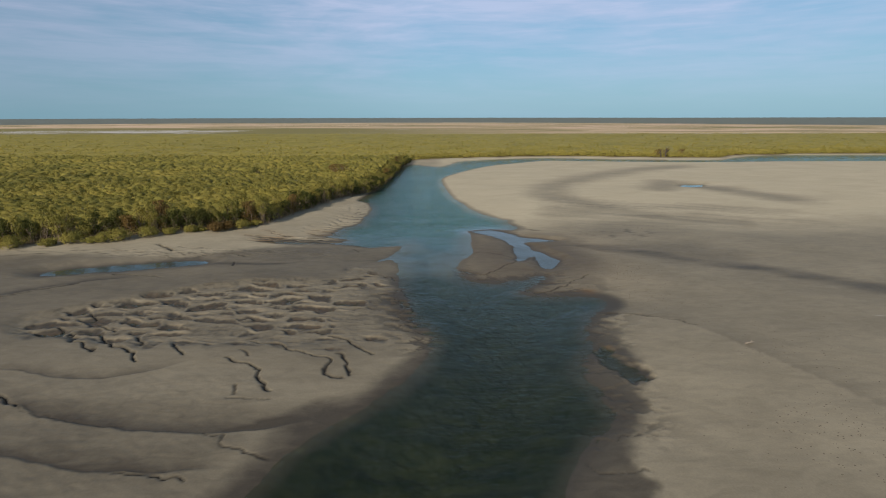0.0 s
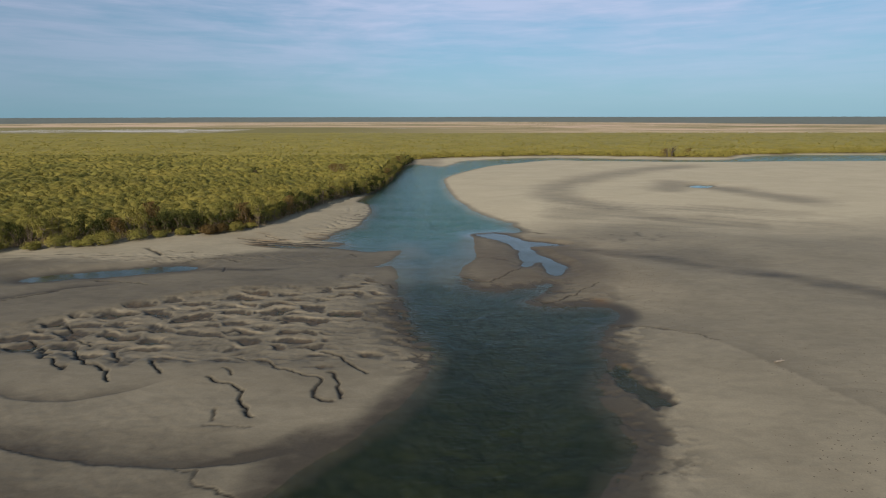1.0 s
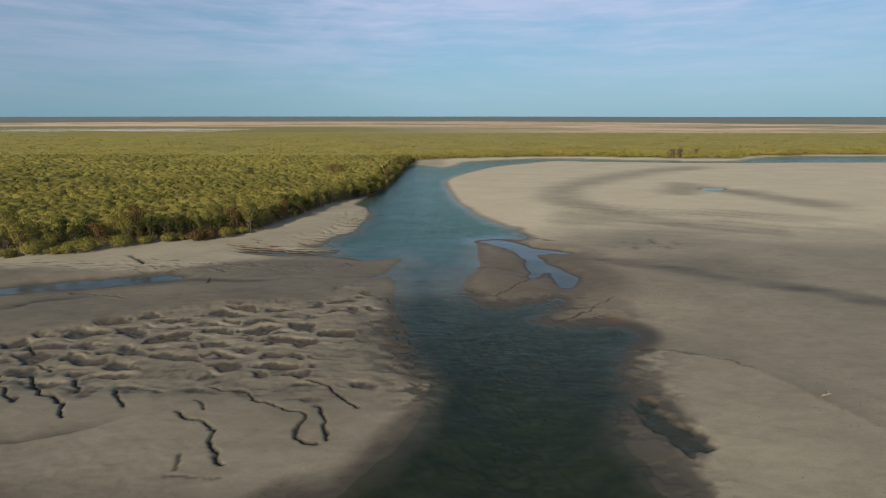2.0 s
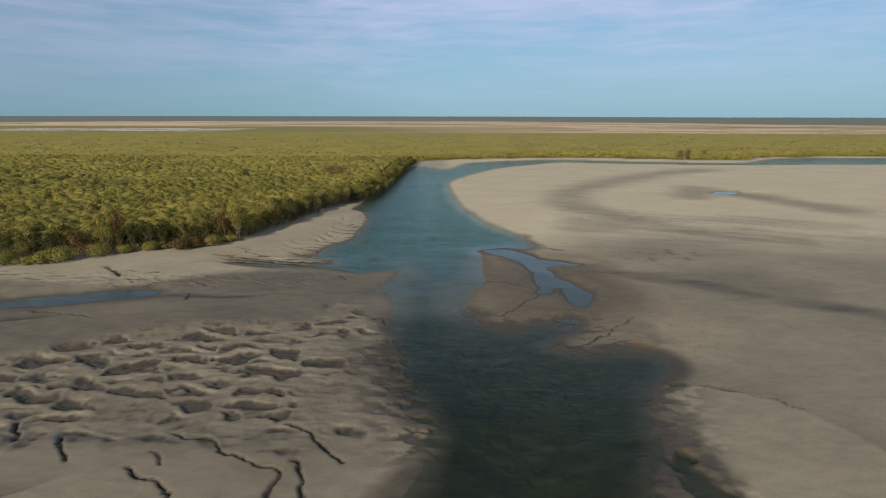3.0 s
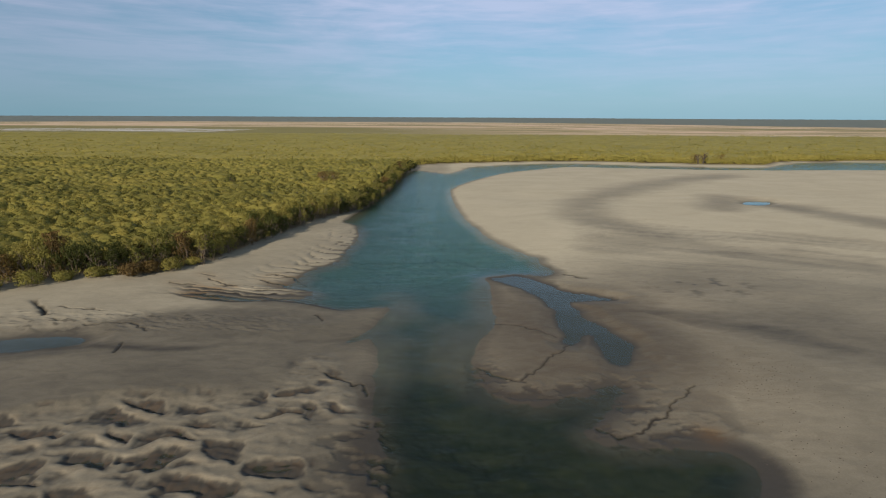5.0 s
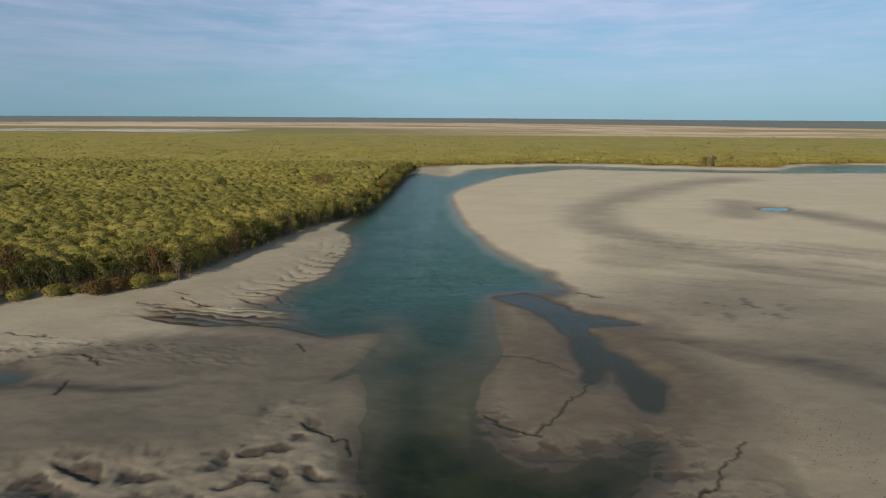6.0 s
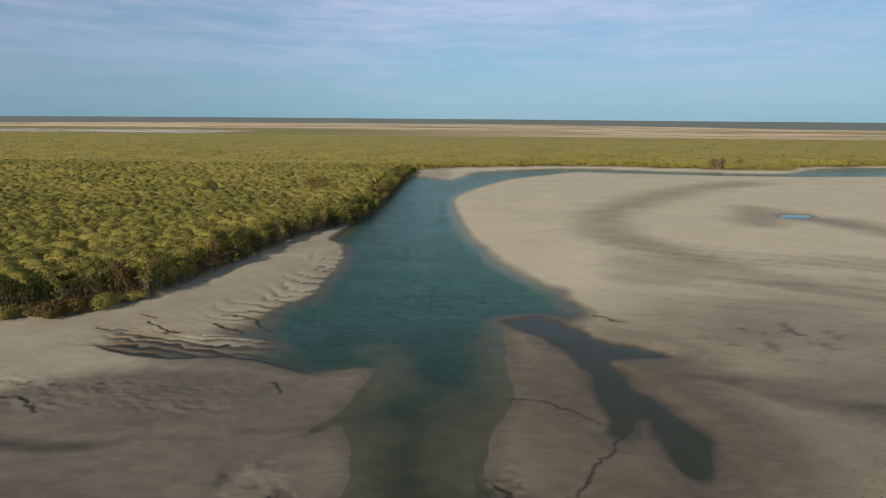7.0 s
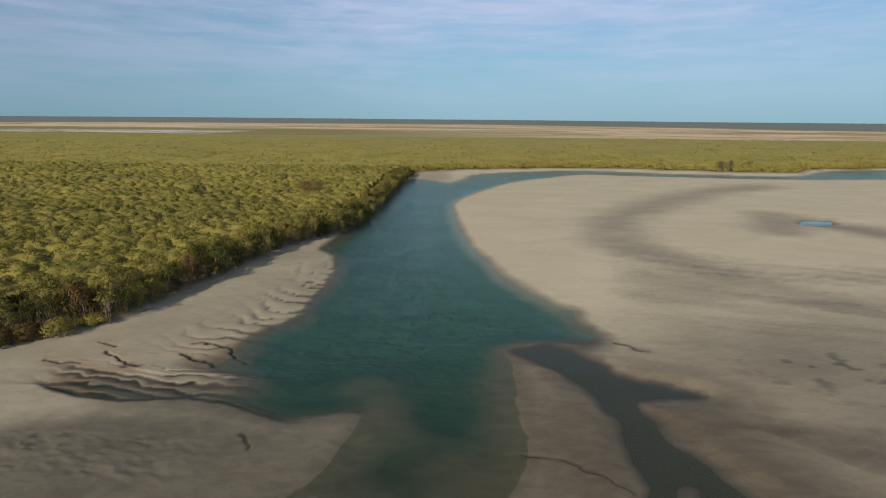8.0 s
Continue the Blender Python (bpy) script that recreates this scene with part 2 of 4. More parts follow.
def cells(x, y, seed=0):
    """Scattered cells of unit size: how far inside its cell a place lies, and the cell's own random number."""
    ix, iy = np.floor(x), np.floor(y)
    first, second = np.full(x.shape, 9.0), np.full(x.shape, 9.0)
    own = np.zeros(x.shape)
    for a in (-1, 0, 1):
        for b in (-1, 0, 1):
            cx, cy = ix + a + 0.1 + 0.8 * lattice(ix + a, iy + b, seed), iy + b + 0.1 + 0.8 * lattice(ix + a, iy + b, seed + 1)
            d = np.hypot(x - cx, y - cy)
            close = d < first
            second = np.where(close, first, np.minimum(second, d))
            own = np.where(close, lattice(ix + a, iy + b, seed + 2), own)
            first = np.where(close, d, first)
    return second - first, own


def smooth(a, b, v):
    s = np.clip((v - a) / (b - a), 0, 1)
    return s * s * (3 - 2 * s)


def curve(points, closed=False, steps=6):
    """A Catmull-Rom curve through points."""
    p = np.array(points, float)
    n = len(p)
    if closed:
        p = np.vstack([p[-1:], p, p[:2]])
    else:
        p = np.vstack([2 * p[0] - p[1], p, 2 * p[-1] - p[-2]])
    out = []
    for k in range(1, len(p) - 2):
        for s in np.arange(steps) / steps:
            a, b, c, d = p[k - 1 : k + 3]
            out.append(0.5 * (2 * b + (c - a) * s + (2 * a - 5 * b + 4 * c - d) * s * s + (3 * b - a - 3 * c + d) * s ** 3))
    if not closed:
        out.append(p[-2])
    return np.array(out[: n * steps] if closed else out)


def distance(x, y, line, closed=False, reach=60.0, side=False):
    """Distance of many places from a line, up to reach; side: negative to the line's left."""
    pts = np.vstack([line, line[:1]]) if closed else line
    out = np.full(x.shape, reach)
    sign = np.ones(x.shape)
    lo, hi = pts.min(0) - reach, pts.max(0) + reach
    near = np.nonzero((x > lo[0]) & (x < hi[0]) & (y > lo[1]) & (y < hi[1]))[0]
    for part in np.array_split(near, max(1, len(near) // 20000)):
        px, py = x[part], y[part]
        best, turn = np.full(px.shape, reach * reach), np.ones(px.shape)
        for (ax, ay), (bx, by) in zip(pts[:-1], pts[1:]):
            dx, dy = bx - ax, by - ay
            s = np.clip(((px - ax) * dx + (py - ay) * dy) / (dx * dx + dy * dy + 1e-9), 0, 1)
            q = (px - ax - s * dx) ** 2 + (py - ay - s * dy) ** 2
            best = np.minimum(best, q)
        out[part] = np.sqrt(best)
    return out


def inside(x, y, line):
    """Whether places lie in a closed line."""
    pts = np.vstack([line, line[:1]])
    res = np.zeros(x.shape, bool)
    for (ax, ay), (bx, by) in zip(pts[:-1], pts[1:]):
        if ay == by:
            continue
        cross = (ay > y) != (by > y)
        res ^= cross & (x < (bx - ax) * (y - ay) / (by - ay) + ax)
    return res


def signed(x, y, line, reach):
    d = distance(x, y, line, True, reach)
    return np.where(inside(x, y, line), d, -d)


SHORE_WEST = [(-22, 20), (-15.9, 35.3), (-14.1, 40.6), (-10.5, 45.7), (-5.9, 51.2), (-2.0, 58.7), (-1.2, 64), (-3.5, 70.5),
              (-5.5, 77.1), (-8, 86.3), (-8.7, 93), (-9.4, 99.5), (-11, 103.2), (-13.8, 101.8), (-11.6, 106), (-9.4, 114.2),
              (-16.1, 112.9), (-21.5, 114.8), (-26.4, 116.4), (-32, 117.2), (-35.5, 118.4), (-32.5, 119.8),
              (-31.8, 122), (-28.6, 125.2), (-28.6, 131.7), (-26.2, 135.5), (-23.8, 140), (-24.2, 147), (-23.6, 154.4), (-25, 171)]
SHORE_NORTH = [(-31, 180), (-29.5, 191.5), (-29.3, 209), (-28.1, 237.6), (-26.4, 271.6), (-24.5, 305), (-20, 318), (-4, 303),
               (5, 316), (15, 341), (49, 359.5), (77, 365.5), (100, 361), (140, 350.5), (189, 347), (213, 363), (240, 382),
               (277, 389), (330, 392), (440, 388), (600, 395), (600, 350), (440, 343)]
SHORE_EAST = [(233, 337.7), (195, 334), (165, 334), (137, 336.5), (93, 343), (73, 347), (50, 328.5), (30, 310), (14.4, 283), (6.4, 266),
              (0.2, 245.5), (0.5, 219), (3.9, 187), (7.2, 172.6), (9.3, 162.7), (12.2, 154.4), (16.7, 146.3), (19.5, 143.9), (18.8, 139.4), (20.6, 133.5),
              (15, 130.5), (7.8, 129), (6.5, 118.5), (7, 109.5), (3.8, 101.6), (2.8, 95), (4.4, 90), (8.2, 87.3), (14.7, 89), (19, 91),
              (18.1, 87.5), (13.3, 82.8), (16.8, 80.3), (21.8, 80.8), (26.3, 80.3), (27, 77), (23.5, 73), (20.8, 68), (19.4, 62), (17.2, 56.5)]
SHORE_SOUTH = [(17.3, 50.2), (17.4, 46), (14.1, 42.5), (10.2, 36.6), (5, 27), (-2, 15), (-10, 5), (-34, 8)]
CREEK = curve(SHORE_WEST + SHORE_NORTH + SHORE_EAST + SHORE_SOUTH, True, 5)
PUDDLE = curve([(7.5, 129.5), (12.1, 124.2), (15.9, 115.1), (15.6, 106.6), (15.4, 102.5), (17.1, 101.8), (19.7, 104.3), (20, 100.1), (20.2, 96.5),
                (23.2, 96.2), (25.1, 100.3), (24.8, 104.5), (21.9, 110.7), (21, 116.9), (28.6, 118.9), (19.8, 124.4), (15, 131.1)], True, 5)
POND = curve([(102, 214), (106, 220), (112, 222), (118, 221), (116, 215), (108, 210.5)], True, 5)
SLOUGH = curve([(-78, 92), (-67.7, 94.2), (-59.7, 96.3), (-54.6, 97.8), (-49.5, 100), (-50.6, 102.2), (-55.3, 102.6), (-60.4, 101.6), (-66.9, 99.4), (-78, 96)], True, 5)
HOLE = curve([(19.9, 59.7), (21.6, 60.6), (22.7, 57.9), (24.3, 53.3), (22.3, 53.3), (20.9, 57)], True, 5)
RIPPLES = curve([(-62, 71), (-50, 79.5), (-42.5, 84.5), (-30, 87.3), (-21.5, 88), (-17, 97), (-12.5, 92), (-5.5, 75), (-4.5, 66), (-12, 61.5), (-26, 62.5), (-40, 62), (-58, 65)], True, 5)
TREELINE = curve([(-420, 40), (-250, 70), (-140, 99), (-101.8, 112), (-81.5, 121), (-62, 131), (-53.5, 133.5), (-50.6, 137.6), (-48.6, 144.4), (-46.9, 153),
                  (-43.5, 167), (-39.0, 183.4), (-30.8, 200.3), (-28.9, 218.5), (-26.9, 271.6), (-25.4, 314), (-14.5, 348), (33, 367), (84, 379), (147, 366),
                  (197, 362), (225, 384), (280, 397), (330, 401), (440, 398), (900, 430)], False, 5)
VEG = np.vstack([TREELINE, [(3000, 500), (3000, 2400), (-3000, 2400), (-3000, -400), (-420, -100)]])

# damp swales: line, half width, how damp, how deep
SWALES = [
    ([(12, 121), (31.6, 112.5), (40.6, 109.5), (51.4, 103), (62.4, 93), (90, 70)], 8.0, 0.80, 0.12),
    ([(142, 298), (112, 280.5), (84, 256), (60, 229.5), (47, 209.6), (42.3, 187.6), (46, 171.6), (54, 159.4), (64, 149.7), (85, 138)], 11.0, 0.42, 0.18),
    ([(44, 160), (58, 166), (80, 160), (105, 152)], 7.0, 0.28, 0.06),
    ([(37, 160), (54, 150.4), (75, 141), (110, 130)], 7.0, 0.36, 0.06),
    ([(34, 150), (50, 143), (70, 134), (100, 122)], 6.0, 0.36, 0.05),
    ([(90, 204), (103, 222), (113, 208), (119, 192), (126, 178)], 10.0, 0.52, 0.15),
    ([(-80, 94), (-60, 97), (-45.3, 98.5), (-34.6, 99.8), (-24, 102), (-15, 103)], 4.2, 0.82, 0.04),
    ([(-60, 44), (-43.7, 45), (-33.4, 46.2), (-19, 46), (-13.5, 48.7)], 2.4, 0.5, 0.12),
    ([(-60, 52), (-43.9, 53.2), (-38.7, 53.7), (-28.8, 56), (-22.7, 55.8)], 1.6, 0.3, 0.07),
]
# where damp sand meets dry, east of the creek: x and y along the edge
SWALE_EDGE = [(30, 111), (36, 105), (43.5, 99.5), (51, 91.5), (58, 83.5), (66, 74), (85, 52), (120, 10)]
SLOPE_EDGE = [(20, 75), (24.4, 73.2), (29.2, 71.8), (34, 70), (36.2, 67.2), (38.2, 63.5), (44, 50), (60, 10)]
MUD_EDGE = [(30, 16), (41, 18.5), (48, 21.5), (55, 24), (61, 25.5), (66, 25), (75, 26), (84, 30), (94, 30.5), (110, 24)]
# cut edge of the sand tongue along the inlet
INLET_EDGE = [(-47, 118.3), (-41, 116.3), (-36, 115.8), (-29, 116.7), (-24.6, 116.0), (-20.8, 114.2), (-16, 112.6), (-10, 114.7)]
# low ledges of the western sand, damp behind their edge: edge line and how far the damp reaches
LEDGES = [
    ([(-75, 58), (-50.4, 54.3), (-44.3, 52.9), (-39.3, 52.7), (-34.3, 55), (-30, 58)], 1.6),
    ([(-70, 53), (-44, 47.3), (-40.6, 45.6), (-30.8, 43.5), (-22.6, 43.2), (-17.5, 44), (-12.9, 45.5)], 2.6),
    ([(-60, 42.5), (-37.1, 39.3), (-31.5, 37.8), (-25.4, 37.7), (-18, 38.6)], 1.5),
    ([(-84, 72), (-73.4, 80.3), (-70.3, 83.5), (-63.7, 87.8), (-56, 90)], 1.4),
]
# narrow drains cut in the sand: line, width, depth
DRAINS = [
    ([(-48.5, 65.6), (-45.6, 62.8), (-42.9, 61), (-40, 59.2), (-37.8, 56.8)], 0.50, 0.55),
    ([(-52.3, 65.5), (-50.2, 63.5), (-50.1, 62.2), (-47.9, 61.5), (-44.3, 59.4)], 0.40, 0.45),
    ([(-27.2, 58.1), (-22.8, 56), (-21.8, 53.6), (-19.2, 50.5)], 0.36, 0.45),
    ([(-25.9, 63), (-21.8, 62), (-20.6, 60.5), (-16.6, 59), (-14.4, 57.9), (-13.6, 54.6), (-11.9, 53.7)], 0.34, 0.42),
    ([(-15.5, 64.4), (-12.5, 63), (-10.4, 60.4), (-9.2, 59.2)], 0.42, 0.45),
    ([(-13.3, 59.3), (-11.7, 56.6), (-10.6, 54.1)], 0.42, 0.45),
    ([(-23.5, 49.3), (-22.6, 48.9), (-18.7, 49)], 0.12, 0.14),
    ([(-55.6, 73.6), (-54, 72), (-52.3, 71)], 0.45, 0.45),
    ([(-49.1, 67.8), (-46.3, 66)], 0.5, 0.45),
    ([(-41.9, 64.2), (-39.7, 61.6)], 0.5, 0.45),
    ([(-35.8, 61.6), (-33, 58.7)], 0.5, 0.45),
    ([(-23.5, 51.4), (-22.6, 49.7)], 0.3, 0.3),
    ([(-56.7, 68.5), (-53, 65.5)], 0.45, 0.45),
    ([(-26.1, 59.9), (-24.2, 58.5)], 0.35, 0.35),
    ([(-48.5, 49.9), (-44.2, 47.2)], 0.42, 0.45),
    ([(-44.2, 47.2), (-36.8, 44.8), (-31.5, 44.1)], 0.10, 0.10),
    ([(-22.9, 43.5), (-20.9, 42.6), (-20.1, 41.4), (-15.9, 39.8)], 0.16, 0.2),
    ([(-28.2, 37.7), (-25.8, 37.7), (-21.7, 36.9)], 0.22, 0.3),
    ([(16.5, 42.5), (19.2, 42.6)], 0.12, 0.12),
    ([(12.8, 39), (13.9, 37.7), (17.8, 37.9)], 0.14, 0.14),
    ([(-73.8, 78.7), (-71.2, 81.3), (-66, 86.1)], 0.45, 0.3),
    ([(23.0, 73.9), (24.4, 73.4), (29.2, 71.9), (34, 70.1), (36.2, 67.2)], 0.19, 0.16),
    ([(14.9, 83.5), (17.4, 82.1), (20.9, 84.4), (27.9, 91.3)], 0.35, 0.3),
    ([(4.8, 93.7), (8.7, 91.8)], 0.35, 0.3),
    ([(-65.3, 92.1), (-60.1, 90.9), (-52.8, 89.9)], 0.35, 0.3),
    ([(3.7, 95.2), (6.3, 93), (8.2, 92.3), (10.7, 94.6), (16.4, 101.5)], 0.32, 0.28),
    ([(-14.6, 93.1), (-11.5, 91), (-9.9, 90.7), (-8.9, 88.5)], 0.30, 0.3),
    ([(-52.6, 105.6), (-46.3, 106.1), (-42.3, 103.5)], 0.34, 0.3),
    ([(-42.5, 96.8), (-43.2, 100)], 0.34, 0.3),
    ([(6.6, 108.3), (10.1, 107.7), (14.7, 103.8)], 0.26, 0.2),
    ([(-50.5, 123.7), (-45.9, 123.1)], 0.36, 0.35),
    ([(-47.2, 128.4), (-44.2, 127.4)], 0.36, 0.35),
    ([(-44.4, 126.1), (-38.6, 122.7)], 0.45, 0.55),
    ([(-67.2, 113.9), (-61, 108.9)], 0.6, 0.6),
    ([(-61.5, 111.4), (-53.7, 111.1)], 0.3, 0.3),
    ([(-35.1, 126.4), (-32.2, 125), (-29.5, 124)], 0.45, 0.5),
    ([(-34.8, 129.4), (-30.2, 128.5), (-26.5, 125.3)], 0.45, 0.5),
    ([(-20.4, 110.7), (-18.8, 108.3)], 0.3, 0.25),
    ([(-73.8, 108.2), (-71.6, 107.6)], 0.4, 0.35),
    ([(-68.6, 107.5), (-66.6, 106.9)], 0.45, 0.4),
    ([(-77, 106.8), (-75.4, 106.2)], 0.35, 0.3),
    ([(-58.6, 107.4), (-57.2, 106.7)], 0.35, 0.3),
    ([(22.4, 131.8), (25.3, 129.5)], 0.6, 0.2),
]

def ripple_field(x, y):
    """Wave-cut terraces of the mud: damp hollows, the lips over them, and the height."""
    bend = fbm(x / 2.6, y / 2.2, 51, 3) - 0.5
    v = y + 0.13 * x
    edge, own = cells(x / 6.0 + 0.6 * bend, v / 4.6 + 0.5 * bend, 57)
    edge_fine, own_fine = cells(x / 3.4 + 0.7 * bend + 7, v / 1.9 + 0.6 * bend, 63)
    big = np.mod(v / 3.9 + own + 0.9 * fbm(x / 5.0, v / 5.0, 58, 3, 0.5) + 0.45 * bend, 1.0)
    fine = np.mod(v / 1.7 + own_fine + 0.9 * fbm(x / 2.6 + 9, v / 3.0, 60, 3, 0.5) + 0.5 * bend, 1.0)
    amp = 0.15 + 0.85 * smooth(0.36, 0.48, fbm(x / 6 + 5, y / 4.0, 55, 3) + 0.26 * smooth(-15, -28, x) - 0.06)
    amp = amp * smooth(0.0, 0.42, edge) * smooth(0.0, 0.22, own)
    amp_fine = (0.35 + 0.65 * amp) * smooth(0.0, 0.25, edge_fine)
    def shape(p):
        return np.clip(smooth(0.14, 0.0, p) + smooth(0.50, 0.86, p) ** 1.5 + 0.2 * p, 0, 1)
    top, top_fine = shape(big), shape(fine)
    streak = fbm(x / 0.45, y / 2.0, 59, 3) - 0.5
    low = amp * (1 - top)
    rise = 0.42 - 0.32 * low * (0.7 + 0.6 * own) - 0.12 * amp_fine * (1 - top_fine) * (1 - 0.6 * top * amp)
    rise += 0.12 * (fbm(x / 0.9, y / 0.8, 59, 3) - 0.5) + 0.12 * streak * low
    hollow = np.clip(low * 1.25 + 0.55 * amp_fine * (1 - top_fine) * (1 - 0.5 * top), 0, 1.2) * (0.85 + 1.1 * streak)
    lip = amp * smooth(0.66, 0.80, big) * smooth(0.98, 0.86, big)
    return hollow, lip, rise


def terrain(x, y):
    """The height of the ground and what covers it, for many places."""
    near = (np.abs(x) < 700) & (y > -150) & (y < 900)
    sd = np.full(x.shape, -60.0)
    sd[near] = signed(x[near], y[near], CREEK, 60.0)
    local = (x > -80) & (x < 60) & (y > 20) & (y < 160)
    wob = fbm(x / 3.0, y / 3.0, 5, 4) - 0.5
    # crumbled mud banks along the lower pool and the narrows
    crumble = smooth(9, 1.5, np.abs(sd)) * np.where(x < 2, smooth(57, 66, y) * smooth(92, 85, y), smooth(34, 40, y) * smooth(101, 92, y)) * smooth(0.45, 0.6, fbm(x / 14 + 3, y / 11, 61, 2) + 0.12)
    blocks = np.ones(x.shape)
    k = crumble > 0.01
    blocks[k] = smooth(0.42, 0.60, fbm(x[k] / 1.9, y[k] / 1.1, 67, 4, 0.6))
    sd = sd + wob * np.where(local, 1.3, np.where((x > -8) & (y < 300), 0.9, 2.5)) * smooth(40, 10, np.abs(sd))
    land = np.maximum(-sd, 0)
    water = np.maximum(sd, 0)
    z = 0.9 * (1 - np.exp(-land / 13.0)) + 0.035 * smooth(0.0, 0.6, land)
    und = fbm(x / 30 + 4, y / 22 - 2, 11, 3) - 0.5
    z += und * 0.55 * (1 - np.exp(-land / 9))
    # left tongue stays low and flat
    z -= 0.10 * smooth(-5, -14, x) * smooth(70, 90, y) * smooth(122, 110, y) * smooth(0, 6, land)
    lower = smooth(100, 84, y)
    narrows = smooth(76, 96, y) * smooth(146, 106, y)
    depth = (1 - lower) * 1.8 * (1 - np.exp(-((water / 9.0) ** 1.35))) + lower * 1.7 * (1 - np.exp(-((water / 5.5) ** 1.35)))
    depth *= 1 - 0.55 * narrows
    depth *= 1 - 0.55 * np.exp(-(((x + 9) / 7) ** 2 + ((y - 121) / 6) ** 2))
    depth *= 1 - 0.5 * np.exp(-(((x + 1) / 4) ** 2 + ((y - 104) / 9) ** 2))
    depth *= 0.35 + 1.3 * fbm(x / 8, y / 5.5, 23, 5, 0.6)
    lip_n = smooth(-8, -11, x) * smooth(107, 109, y) * smooth(119, 117, y)
    depth += 0.22 * smooth(0.1, 1.2, water) * lip_n
    z = np.where(sd > 0, -0.02 - depth, z)
    z += crumble * (blocks - 0.7) * np.where(x < 2, 0.26, 0.12) * smooth(3.0, 0.0, sd)
    damp_swale = np.zeros(x.shape)
    wx, wy = x + 5 * (fbm(x / 17, y / 17, 31, 3) - 0.5), y + 5 * (fbm(x / 17, y / 17, 37, 3) - 0.5)
    for line, half, how, deep in SWALES:
        d = distance(wx, wy, curve(line), False, 4 * half)
        s = np.exp(-((d / half) ** 2))
        s[d >= 4 * half] = 0
        streak = 0.8 + 0.4 * fbm(x / 16, y / 3.5, 43, 3)
        damp_swale = np.maximum(damp_swale, s * how * streak)
        z -= s * deep
    ledge = np.zeros(x.shape)
    for line, wide in LEDGES:
        over = y + 0.7 * wob - np.interp(x, *np.array(line).T)
        ends = smooth(line[0][0], line[0][0] + 5, x) * smooth(line[-1][0], line[-1][0] - 6, x)
        ledge = np.maximum(ledge, ends * smooth(-0.12, 0.2, over) * np.exp(-np.maximum(over, 0) / wide))
    z -= 0.13 * ledge
    # ripple field: stepped mud ridges with hollows that hold water
    rip = signed(x, y, RIPPLES, 12.0)
    mask = smooth(-1.6, 1.6, rip + 3 * wob)
    hollow, lip, rise = np.zeros(x.shape), np.zeros(x.shape), np.zeros(x.shape)
    k = mask > 0.001
    hollow[k], lip[k], rise[k] = ripple_field(x[k], y[k])
    mask = mask * (1 - 0.85 * smooth(0.1, 0.5, crumble))
    z = z * (1 - mask) + mask * rise
    # rough, trampled-looking sand of the south-western bank
    z += 0.09 * (fbm(x / 0.9, y / 0.6, 145, 3, 0.6) - 0.5) * smooth(-14, -24, x) * smooth(60, 50, y)
    # gentle ribs over the tongue and the flats
    z += 0.035 * (fbm(x / 2.2, y / 0.9, 71, 3) - 0.5) * smooth(0.5, 4, land)
    mud = np.zeros(x.shape)
    # short wind and tide marks on the tongue
    marks = smooth(-18, -28, x) * smooth(102, 105, y) * smooth(112, 108.5, y)
    dash = fbm((0.3 * x + 0.95 * y) / 0.55, (0.95 * x - 0.3 * y) / 1.3, 73, 2)
    z += marks * 0.20 * (dash - 0.5)
    for pool, deep, soft in ((PUDDLE, 0.07, 3.0), (POND, 0.3, 7.0), (SLOUGH, 0.10, 4.0)):
        d = signed(x, y, pool, 12.0)
        d = d + 1.2 * wob - 1.7 * (pool is POND)
        s = smooth(-soft, 0.6, d + 0.5 * wob)
        mud = np.maximum(mud, 0.88 * smooth(-0.7, 0.6, d + 1.2 * wob) if pool is PUDDLE else 0.7 * smooth(-2.0, 0.8, d + 1.6 * wob))
        z = z * (1 - s) + (-deep * smooth(-0.4, 1.6, d + 0.8 * wob)) * s + 0.06 * s * (1 - smooth(-0.4, 1.6, d + 0.8 * wob))
        z += s * 0.10 * wob * (pool is SLOUGH)
    d = signed(x, y, HOLE, 6.0)
    pit = smooth(-0.9, 0.5, d + 3.0 * (fbm(x / 1.8, y / 1.8, 79, 3) - 0.5))
    z -= 0.45 * pit
    mud = np.maximum(mud, 0.9 * pit)
    rust, cut_wet_shade = np.zeros(x.shape), 0.55 * marks * smooth(0.70, 0.78, dash) * smooth(-28, -40, x)
    lx, ly = x + 1.3 * (fbm(x / 1.6, y / 1.6, 81, 3) - 0.5), y + 1.3 * (fbm(x / 1.6, y / 1.6, 83, 3) - 0.5)
    thin = 0.60 + 0.70 * smooth(0.3, 0.7, fbm(x / 3.0, y / 3.0, 85, 2))
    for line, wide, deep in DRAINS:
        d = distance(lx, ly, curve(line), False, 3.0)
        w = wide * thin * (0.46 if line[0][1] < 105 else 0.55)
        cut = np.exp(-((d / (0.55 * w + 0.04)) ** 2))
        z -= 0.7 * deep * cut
        # wall shade painted along each cut, with a halo of mud that darkens its sides
        cut_wet_shade = np.maximum(cut_wet_shade, min(0.95, deep * 2.2) * np.exp(-((d / (0.62 * w + 0.05)) ** 2)))
        mud = np.maximum(mud, 0.45 * np.exp(-((d / (1.6 * w)) ** 2)))
        if line[0][1] > 118 and line[0][0] < -28:
            rust = np.maximum(rust, 0.16 * np.exp(-((d / 1.6) ** 2)))
    mud = np.maximum(mud, 0.55 * smooth(4.5, 0.0, land + 2.5 * wob) * smooth(102, 92, y) * (x > 2))
    mud = np.maximum(mud, crumble * (1 - blocks) * np.where(x < 2, 0.70, 0.50) * smooth(0.0, 1.0, land))
